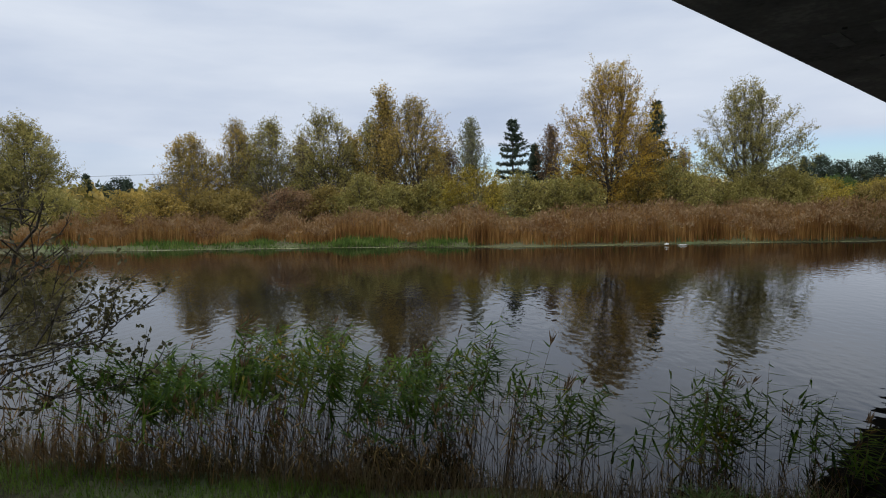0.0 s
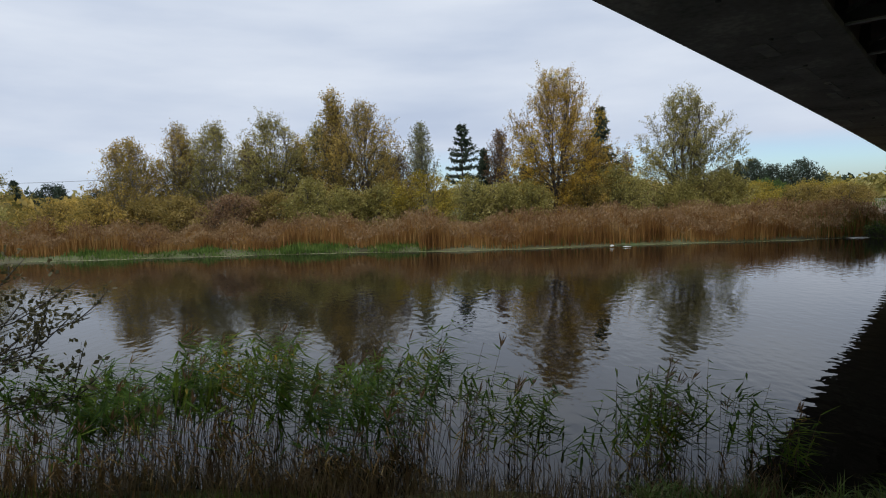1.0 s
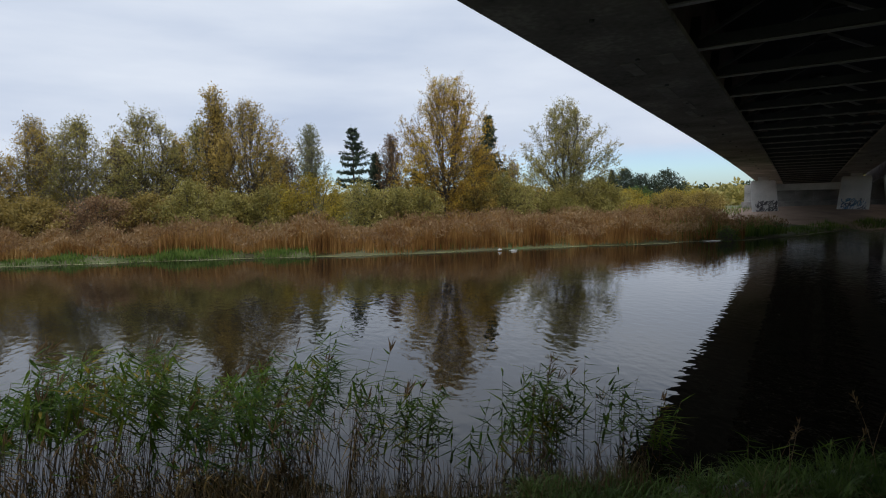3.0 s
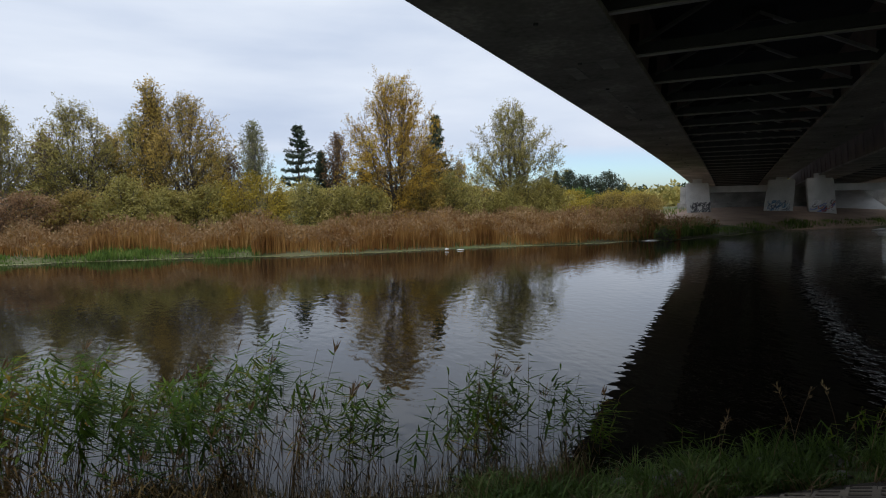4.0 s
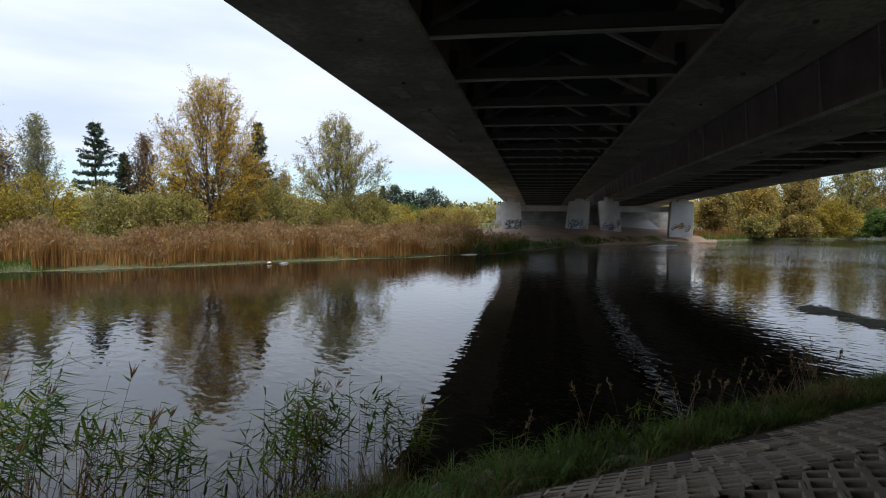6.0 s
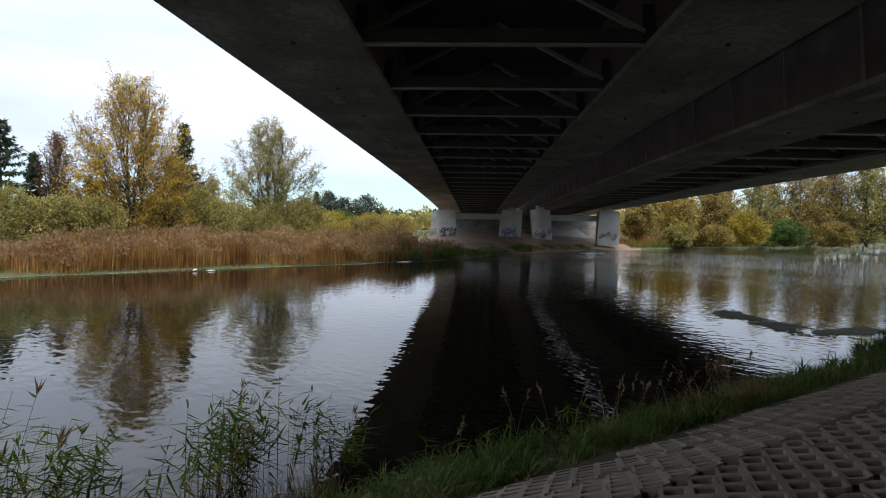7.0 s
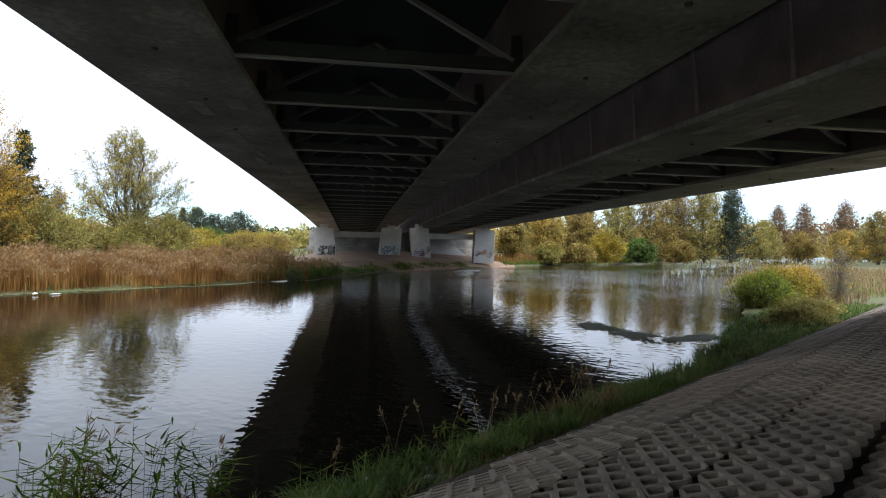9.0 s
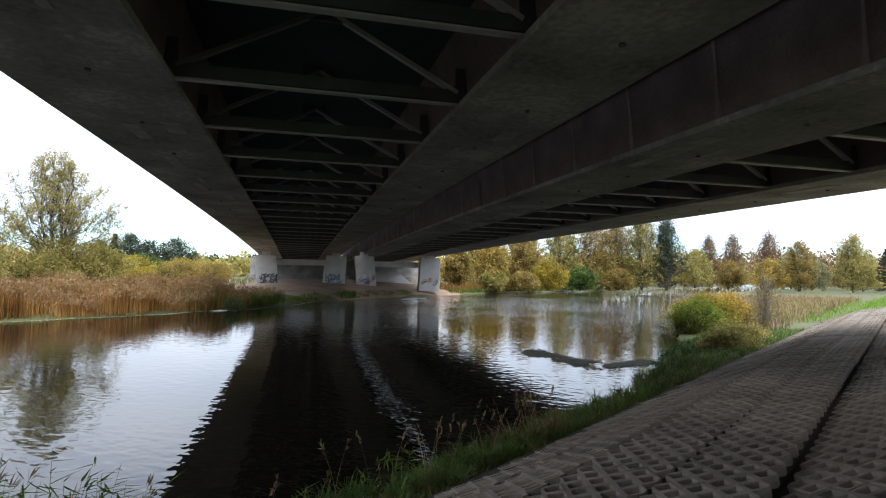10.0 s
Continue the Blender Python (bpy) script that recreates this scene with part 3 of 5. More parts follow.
OLIVE = leafy("olive_willow_leaves", [(0.1, (0.135, 0.125, 0.037)), (0.4, (0.268, 0.238, 0.067)), (0.65, (0.394, 0.329, 0.097)), (0.9, (0.522, 0.436, 0.171))])
OLIVE_YELLOW = leafy("yellowing_leaves", [(0.1, (0.126, 0.108, 0.028)), (0.4, (0.298, 0.218, 0.054)), (0.7, (0.495, 0.338, 0.078)), (0.95, (0.590, 0.437, 0.150))])
GOLD = leafy("golden_leaves", [(0.1, (0.157, 0.110, 0.017)), (0.4, (0.405, 0.245, 0.034)), (0.7, (0.556, 0.370, 0.048)), (0.95, (0.559, 0.471, 0.099))])
YELLOW = leafy("yellow_leaves", [(0.1, (0.150, 0.123, 0.019)), (0.4, (0.307, 0.228, 0.031)), (0.7, (0.418, 0.313, 0.046)), (0.95, (0.467, 0.397, 0.094))])
SILVER = leafy("grey_green_leaves", [(0.1, (0.085, 0.098, 0.048)), (0.4, (0.186, 0.194, 0.092)), (0.7, (0.304, 0.288, 0.144)), (0.95, (0.456, 0.405, 0.236))])
ORANGE = leafy("rust_leaves", [(0.1, (0.110, 0.065, 0.038)), (0.5, (0.257, 0.154, 0.078)), (0.9, (0.392, 0.254, 0.130))])
DARK = leafy("dark_needles", [(0.1, (0.018, 0.030, 0.018)), (0.5, (0.040, 0.060, 0.034)), (0.9, (0.085, 0.10, 0.055))], glow=0.15)
GREEN = leafy("green_leaves", [(0.1, (0.041, 0.068, 0.016)), (0.5, (0.095, 0.149, 0.030)), (0.9, (0.189, 0.257, 0.054))])
MUTED = leafy("muted_autumn_leaves", [(0.1, (0.110, 0.084, 0.019)), (0.4, (0.235, 0.171, 0.045)), (0.7, (0.358, 0.260, 0.076)), (0.95, (0.443, 0.343, 0.146))])
BROWN = leafy("brown_leaves", [(0.1, (0.095, 0.054, 0.027)), (0.5, (0.203, 0.121, 0.061)), (0.9, (0.351, 0.230, 0.121))])


broadleaf(-41.2, 56.8, 11.4, 10.0, OLIVE, M_BARK, 11, "olive-green willow with a rounded crown", stems=4, leaves=34000, leaf=0.17)
broadleaf(-24.8, 56.8, 9.6, 8.4, OLIVE_YELLOW, M_BARK_PALE, 12, "yellowing willow with several pale stems", stems=4, leaves=17000, leaf=0.16)
broadleaf(-21.4, 60.3, 11.4, 5.4, OLIVE_YELLOW, M_BARK_PALE, 13, "slender yellowing willow with pale stems", stems=3, upright=1.1, leaves=13000, leaf=0.16, low=0.2)
broadleaf(-17.8, 59.4, 11.4, 6.4, OLIVE, M_BARK_PALE, 14, "olive willow with thin pale stems", stems=4, upright=0.9, leaves=14000, leaf=0.16, low=0.2)
broadleaf(-14.9, 61.5, 9.6, 3.4, BROWN, M_BARK_PALE, 15, "nearly bare willow with pale stems", stems=3, upright=1.0, leaves=2500)
broadleaf(-11.9, 58.8, 12.0, 8.0, OLIVE, M_BARK, 16, "dense olive-leaved willow on the far bank", stems=3, upright=0.9, leaves=18000, leaf=0.16, low=0.15)
broadleaf(-8.2, 65.5, 11.9, 5.6, OLIVE, M_BARK, 17, "olive willow standing behind others", upright=0.9, leaves=13000, leaf=0.17, low=0.2)
broadleaf(-5.8, 57.7, 13.8, 3.4, OLIVE_YELLOW, M_BARK, 18, "tall narrow poplar with olive leaves", upright=1.5, leaves=8000)
broadleaf(-2.9, 55.9, 12.6, 8.6, OLIVE_YELLOW, M_BARK, 19, "broad yellowing willow, thin at the crown", stems=4, leaves=21000, airy=0.3, leaf=0.16, low=0.15)
broadleaf(0.6, 58.0, 8.0, 3.6, BROWN, M_BARK_PALE, 20, "nearly bare small willow", stems=2, leaves=1500)
broadleaf(3.5, 74.9, 13.0, 4.4, SILVER, M_BARK_PALE, 21, "slender poplar with thinning grey leaves", upright=0.9, leaves=6500)
conifer(10.2, 84.4, 13.9, 7.2, DARK, 22, "dark green spruce with drooping tiers", gap=1.05, bare=0.2)
broadleaf(14.6, 78.5, 12.4, 4.2, BROWN, M_BARK, 23, "brown nearly bare tree beside the spruce", upright=0.9, leaves=6500)
conifer(12.6, 80.0, 9.5, 3.8, DARK, 24, "small dark conifer with sparse tiers", gap=0.6)
broadleaf(15.6, 54.8, 15.4, 11.0, GOLD, M_BARK, 25, "tall golden birch, thin and pale at the top", stems=4, leaves=40000, airy=0.45, upright=1.0, leaf=0.155)
broadleaf(19.6, 56.5, 8.6, 5.6, OLIVE_YELLOW, M_BARK, 26, "olive-yellow tree at the birch's foot", stems=2, leaves=9000)
conifer(23.4, 64.0, 12.8, 5.6, DARK, 27, "dark conifer behind the golden birch", gap=0.8, bare=0.08)
broadleaf(34.3, 83.2, 8.9, 3.4, BROWN, M_BARK_PALE, 28, "thin half-bare birch in the distance", leaves=3000, upright=0.9)
broadleaf(31.4, 60.3, 14.2, 11.2, OLIVE, M_BARK, 29, "broad willow with thinning olive leaves", stems=5, leaves=40000, airy=0.2, upright=0.8, leaf=0.155)
for n, (x, y, h, w, mt) in enumerate([(-27.5, 63, 8.0, 6, OLIVE_YELLOW), (-22.5, 66, 9.4, 6, OLIVE), (-16, 66, 9.0, 6, OLIVE), (-9.6, 61, 9.4, 6, OLIVE_YELLOW), (-1.0, 63, 8.4, 6, OLIVE), (-44, 60, 9.0, 7, OLIVE), (13.2, 57, 6.2, 5, OLIVE_YELLOW), (26, 68, 6.6, 5, OLIVE)]):
    broadleaf(x, y, h, w, mt, M_BARK, 40 + n, ("olive" if mt is OLIVE else "yellowing") + " willow in the second row of trees", stems=2, leaves=6000, shoots=0.5)

# bushes below and between the trees
rb = np.random.default_rng(5)
BUSHES = [(-30, 54, 3.6, 6, OLIVE_YELLOW), (-26, 52.5, 3.6, 5.5, OLIVE_YELLOW), (-22, 53.5, 3.6, 5.5, MUTED), (-18.5, 52, 3.6, 5, MUTED), (-14.5, 52.5, 3.7, 6.5, ORANGE),
          (-11, 54, 3.8, 5.5, MUTED), (-7.6, 53, 5.0, 5, OLIVE), (-4.6, 52, 4.0, 5, OLIVE), (-1.5, 53, 4.2, 5.5, OLIVE), (2.8, 53.5, 5.4, 7.6, YELLOW),
          (6.9, 52.5, 4.6, 6.4, OLIVE), (10.2, 53, 4.2, 5, OLIVE), (12.4, 52.5, 4.2, 5, OLIVE), (20.6, 52.5, 5.4, 5.6, OLIVE), (23.6, 56, 4.4, 5, OLIVE),
          (27.3, 62, 4.0, 3.4, ORANGE), (29.4, 57, 3.4, 4.5, OLIVE), (35.0, 58, 4.4, 5.5, OLIVE), (31.2, 58.4, 5.4, 7.0, OLIVE), (17.6, 53, 4.6, 5.5, OLIVE_YELLOW), (40, 64, 3.4, 6, YELLOW), (45, 68, 3.6, 6.5, YELLOW), (50, 66, 3.0, 6, MUTED),
          (56, 74, 3.6, 7, YELLOW), (61, 73, 3.0, 7, MUTED), (66, 80, 3.4, 7, YELLOW), (58, 86, 4.4, 7, GREEN), (-36, 53, 4.0, 5.5, OLIVE), (-45, 54, 4.4, 6, OLIVE_YELLOW)]
for n, (x, y, h, w, mt) in enumerate(BUSHES):
    what = {OLIVE: "olive-green", OLIVE_YELLOW: "yellowing", GOLD: "golden", ORANGE: "rust-orange", SILVER: "grey-green", GREEN: "dark green", YELLOW: "bright yellow", MUTED: "dull yellow-brown"}[mt]
    broadleaf(x, y, h, w, mt, M_BARK, 100 + n, what + " willow bush behind the reeds", "bush", leaves=7000, leaf=0.2, shoots=0.6, twigs=False, stems=4, upright=0.9, low=0.02, name="bush", belly=0.45, skirt=0.75, spread=0.16)

# trees on the far bank past the bridge
RIGHT = [(93, 47, 7.5, 6, MUTED), (100.9, 43.8, 10.4, 8, OLIVE_YELLOW), (108, 49, 12, 9, OLIVE), (113, 42, 11, 8, MUTED), (122, 44.7, 13, 11, MUTED), (127, 38, 14.8, 10, OLIVE),
         (131, 31.8, 16.0, 12, MUTED), (136, 27.5, 17.0, 10, MUTED), (137, 22, 17.6, 9, OLIVE), (108.7, 35.0, 5.2, 7, YELLOW), (103, 38.5, 3.0, 6, MUTED), (118, 31, 4.2, 6, GREEN),
         (128, 25.5, 4.2, 7, MUTED), (140, 27, 6, 8, OLIVE), (98, 42, 3, 5, OLIVE), (150, 34, 9, 10, OLIVE),
         (189, 15, 11, 12, OLIVE), (219.6, 13, 17, 8, BROWN), (219.9, 5.6, 17, 9, BROWN), (200, -4.6, 16.5, 10, BROWN), (180, -11.3, 12.5, 10, MUTED), (188, -24, 15, 9, OLIVE), (176, -4, 8, 9, OLIVE_YELLOW),
         (205, -16, 10, 11, SILVER), (215, -30, 11, 12, OLIVE), (210, 20, 10, 12, OLIVE_YELLOW), (165, 28, 6, 8, OLIVE), (230, -12, 12, 12, GREEN), (196, 6, 8, 10, MUTED)]
for n, (x, y, h, w, mt) in enumerate(RIGHT):
    what = {OLIVE: "olive-green", OLIVE_YELLOW: "yellow-green", GOLD: "golden-brown", ORANGE: "rust-coloured", SILVER: "grey-green", GREEN: "dark green", YELLOW: "golden-yellow", BROWN: "almost bare brown", MUTED: "dull yellow-brown"}[mt]
    small = h < 6
    broadleaf(x, y, h * 1.1, w, mt, M_BARK, 200 + n, what + (" bush on the bank past the bridge" if small else " broadleaved tree on the bank past the bridge"), "bush" if small else "tree",
              leaves=7000 if small or mt is BROWN else 10000, leaf=0.38, shoots=0.5, twigs=False, stems=3, upright=0.6, low=0.04, name="bush" if small else "tree", spread=0.2, z=0.6)
broadleaf(138.8, 17.0, 17, 7.5, DARK, M_BARK, 61, "tall dark green tree at the end of the wood", leaves=13000, leaf=0.34, shoots=0.5, twigs=False, stems=2, spread=0.25, z=0.6)
conifer(186, -31, 12, 6, DARK, 62, "dark distant spruce beside the meadow", gap=0.9)
for n, (x, y, h, w) in enumerate([(76, 117, 9.6, 8), (80, 116, 8.0, 8), (84.5, 113, 9.0, 9), (71, 119, 7.6, 8), (-58, 104, 7.0, 8), (-52, 108, 6.0, 9)]):
    broadleaf(x, y, h, w, DARK, M_BARK, 63 + n, "dark green broadleaved tree in the distance", leaves=7000, leaf=0.34, shoots=0.5, twigs=False, stems=3, spread=0.2)
for n, (x, y, h, w) in enumerate([(73.5, 118, 9.0, 4), (-63, 102, 7.6, 4.4), (-66, 106, 5.5, 4)]):
    conifer(x, y, h, w, DARK, 73 + n, "dark green conifer in the distance", gap=0.7, bare=0.1)


# ---- far woods round the horizon ----
def woods(name, mat, spots, label, leaf, seed):
    rng = np.random.default_rng(seed)
    g = Geo()
    for x, y, h, w in spots:
        n = int(90 + 13 * h)
        q = rng.normal(size=(n, 3))
        q /= np.linalg.norm(q, axis=1)[:, None]
        q *= rng.uniform(0.35, 1.0, (n, 1)) ** 0.5
        P = np.array([x, y, 1.0 + h * 0.52]) + q * np.array([w / 2, w / 2, h * 0.5]) * (1 + 0.10 * rng.normal(size=(n, 1)))
        g.cards(P, rng.normal(size=(n, 3)), leaf * 1.0, leaf * 0.75, rng)
    tagged(new(name, g.mesh(name, mat)), label, "woodland", kind="stuff")


rf = np.random.default_rng(9)


def belt(a0, a1, d0, d1, h0, h1, n):
    out = []
    for _ in range(n):
        a, d = radians(rf.uniform(min(a0, a1), max(a0, a1))), rf.uniform(d0, d1)
        h = rf.uniform(h0, h1)
        out.append((-math.sin(a) * d, math.cos(a) * d, h, h * rf.uniform(0.8, 1.5)))
    return out


woods("far_woods", DARK, belt(24, 60, 150, 230, 5, 8, 90) + belt(-34, -45, 190, 330, 4, 8, 60), "dark distant wood along the horizon", 1.3, 31)
woods("far_woods", OLIVE, belt(5, 60, 130, 220, 4, 7, 130) + belt(-30, -48, 150, 320, 4, 6.5, 90) + belt(-48, -62, 170, 300, 6, 10, 60) + belt(-82, -112, 230, 420, 6, 12, 110), "distant autumn wood along the horizon", 1.2, 32)
woods("far_woods", OLIVE_YELLOW, belt(-30, 40, 100, 170, 3.5, 6, 170) + belt(-60, -84, 160, 230, 8, 13, 70), "distant yellowing wood along the horizon", 1.0, 33)
woods("far_woods", BROWN, belt(-84, -108, 240, 420, 9, 15, 70), "distant leafless brown wood along the horizon", 1.2, 34)

# ---- far reed belt ----
REED_DRY = leafy("dry_reed", [(0.1, (0.117, 0.050, 0.013)), (0.4, (0.225, 0.108, 0.029)), (0.7, (0.306, 0.167, 0.050)), (0.95, (0.378, 0.243, 0.090))], glow=0.15, patch=0.5)
REED_GREEN = leafy("green_reed", [(0.1, (0.035, 0.065, 0.012)), (0.45, (0.085, 0.14, 0.022)), (0.75, (0.16, 0.21, 0.035)), (0.95, (0.30, 0.26, 0.06))], glow=0.4, patch=0.8)
LEAF_GREEN = leafy("fresh_reed_leaf", [(0.1, (0.030, 0.066, 0.007)), (0.45, (0.086, 0.161, 0.011)), (0.8, (0.183, 0.237, 0.018)), (0.98, (0.560, 0.296, 0.037))], glow=0.45, rough=0.85, patch=0.8)
REED_STEM = leafy("reed_stem", [(0.1, (0.104, 0.058, 0.029)), (0.5, (0.221, 0.143, 0.072)), (0.9, (0.416, 0.312, 0.182))], glow=0.1, patch=1.0)
GRASS = leafy("grass", [(0.1, (0.034, 0.060, 0.010)), (0.45, (0.081, 0.140, 0.022)), (0.75, (0.145, 0.212, 0.047)), (0.95, (0.255, 0.230, 0.093))], glow=0.3, patch=1.2)
GRASS_DRY = leafy("dry_grass", [(0.1, (0.10, 0.06, 0.025)), (0.5, (0.22, 0.15, 0.07)), (0.9, (0.36, 0.27, 0.14))], glow=0.3, patch=1.2)


def reed_belt(name, mat, n, x0, x1, back0, back1, h0, h1, seed, label, plume=None, clump=0.5, keep=None, base_up=0.0):
    rng = np.random.default_rng(seed)
    x = rng.uniform(x0, x1, n)
    f = back0 + (back1 - back0) * rng.uniform(0, 1, n) ** 1.2
    y = far_edge(x) + f
    dens = 0.5 + 0.5 * np.sin(x * 1.1 + 2 * np.sin(x * 0.37)) * np.sin(y * 0.9 + x * 0.21)
    ok = rng.uniform(0, 1, n) < (1 - clump) + clump * dens
    if keep is not None:
        ok &= keep(x, y)
    x, y, dens = x[ok], y[ok], dens[ok]
    n = len(x)
    tall = 0.74 + 0.24 * np.sin(x * 0.55 + 1.7 * np.sin(x * 0.23)) + 0.18 * np.sin(x * 2.1 + y) + 0.12 * np.sin(x * 0.9 - 0.7 * y)
    h = rng.uniform(h0, h1, n) * np.clip(tall, 0.38, 1.1) * (0.75 + 0.25 * dens)
    P = np.stack([x, y, np.maximum(land(x, y), -0.05) + base_up], -1)
    a = rng.uniform(0, 6.28, n)
    lean = np.stack([np.cos(a), np.sin(a), np.zeros(n)], -1) * (rng.uniform(0.05, 0.45, n) * h * 0.6)[:, None]
    g = Geo()
    g.blades(P, h, lean, rng.uniform(0.03, 0.07, n), 3)
    top = tagged(new(name, g.mesh(name, mat)), label, "reeds", kind="stuff")
    if plume is not None:
        q = rng.uniform(0, 1, n) < 0.30
        g = Geo()
        T = P[q] + lean[q] + np.stack([0 * h[q], 0 * h[q], h[q] * 0.98], -1)
        for _ in range(3):
            g.cards(T + rng.normal(0, 0.03, T.shape), lean[q] * 0.5 + rng.normal(0, 0.35, T.shape) + np.array([0.1, 0, 0.5]), 0.26, 0.07, rng)
        o = part("plumes", g, plume, top, "pale brown seed plumes")
        o["kind"] = "stuff"
    return top


REED_DEAD = leafy("dead_reed_leaf", [(0.1, (0.106, 0.053, 0.018)), (0.5, (0.237, 0.131, 0.040)), (0.9, (0.413, 0.275, 0.088))], glow=0.3, patch=1.0)
TURF = leafy("short_turf", [(0.1, (0.07, 0.12, 0.015)), (0.45, (0.15, 0.26, 0.03)), (0.75, (0.22, 0.33, 0.06)), (0.95, (0.32, 0.28, 0.10))], glow=0.5, patch=1.2)
PLUME = leafy("reed_plume", [(0.1, (0.136, 0.072, 0.030)), (0.5, (0.230, 0.136, 0.060)), (0.9, (0.323, 0.221, 0.111))], glow=0.3)
def clear_of_bridge(x, y):
    lat, al = x * ACROSS[0] + y * ACROSS[1], x * ALONG[0] + y * ALONG[1]
    return ~((lat > -6.5) & (lat < 24) & (al > 58))


reed_belt("reeds", REED_DRY, 60000, -34, 36, 0.15, 9, 1.15, 2.15, 41, "tall rust-brown dry reeds on the far bank", PLUME, keep=lambda x, y: (x > 1.5) | (y - far_edge(x) > 1.3 + 0.6 * np.sin(x * 0.8)))
reed_belt("reeds", REED_DRY, 9000, 18, 36, 5, 14, 1.3, 2.1, 46, "dry brown reeds behind the water's edge", PLUME)
reed_belt("reeds", REED_GREEN, 15000, 30, 50, 0.3, 9, 1.0, 1.9, 42, "olive-green reeds beside the bridge", PLUME, keep=clear_of_bridge)
reed_belt("shore_plants", GRASS, 11000, -24, 2, 0.0, 1.9, 0.2, 0.5, 43, "low green plants along the waterline", clump=0.95)
reed_belt("shore_plants", REED_GREEN, 4500, -30, 50, 0.3, 3.0, 0.3, 0.8, 44, "mixed sedge at the water's edge", clump=0.7, keep=clear_of_bridge)
reed_belt("meadow_grass", REED_GREEN, 17000, -50, 80, 7, 42, 0.5, 1.1, 45, "rough yellowing meadow behind the reeds", clump=0.4, keep=clear_of_bridge)
reed_belt("reeds", REED_DRY, 12000, 84, 130, 0.8, 6, 1.0, 2.2, 47, "pale dry reeds past the bridge", clump=0.9)
reed_belt("shore_plants", REED_GREEN, 14000, 78, 150, 0.2, 5, 0.6, 1.3, 48, "green bank plants past the bridge", clump=0.5, keep=clear_of_bridge)

reed_belt("shore_plants", REED_GREEN, 5000, 43, 72, 0.0, 2.2, 0.25, 0.7, 49, "scattered sedge along the bare bank", clump=0.95)

# duckweed and floating leaves
M_WEED = leafy("floating_weed", [(0.1, (0.10, 0.10, 0.03)), (0.5, (0.21, 0.21, 0.08)), (0.9, (0.33, 0.33, 0.17))], glow=0.0)
M_WEED_DARK = leafy("drowned_weed", [(0.1, (0.102, 0.109, 0.068)), (0.5, (0.170, 0.177, 0.122)), (0.9, (0.245, 0.245, 0.184))], glow=0.0, rough=0.8)


def floating(name, P, size, mat, label, seed):
    rng = np.random.default_rng(seed)
    g = Geo()
    n = len(P)
    a = rng.uniform(0, 6.28, n)
    s = size * rng.uniform(0.6, 1.4, n)
    c = np.stack([P[:, 0], P[:, 1], np.full(n, 0.008) + rng.uniform(0, 0.01, n)], -1)
    e1 = np.stack([np.cos(a), np.sin(a), 0 * a], -1) * s[:, None]
    e2 = np.stack([-np.sin(a), np.cos(a), 0 * a], -1) * s[:, None] * 0.7
    g.add(np.stack([c - e1, c - e2, c + e1, c + e2], 1), np.arange(4 * n).reshape(n, 4))
    return tagged(new(name, g.mesh(name, mat)), label, "floating plants", kind="stuff")


rw = np.random.default_rng(77)
wx = rw.uniform(-26, 50, 5200)
wy = far_edge(wx) - 0.35 * wobble(wx * 0.6, far_edge(wx)) - 0.05 - np.abs(rw.normal(0, 0.20, 5200)) * (0.35 + 1.1 * np.sin(wx * 0.4) ** 4)
floating("duckweed", np.stack([wx, wy], -1), 0.07, M_WEED, "pale line of duckweed along the far shore", 78)
tt, uu = rw.uniform(0, 1, 4200), rw.normal(0, 1, 4200)
mx = np.interp(tt, [0, 0.35, 0.7, 1], [24.6, 23.3, 22.2, 24.6]) + uu * 0.42
my = np.interp(tt, [0, 0.35, 0.7, 1], [8.8, 6.8, 5.0, 3.6]) + rw.normal(0, 0.16, 4200)
patchy = np.sin(tt * 15 + 1.1 * np.sin(mx * 2.3)) + 0.5 * np.sin(my * 3.1) > -0.35
floating("water_weed", np.stack([mx, my], -1)[patchy], 0.09, M_WEED_DARK, "dark mat of water weed by the near bank", 79)


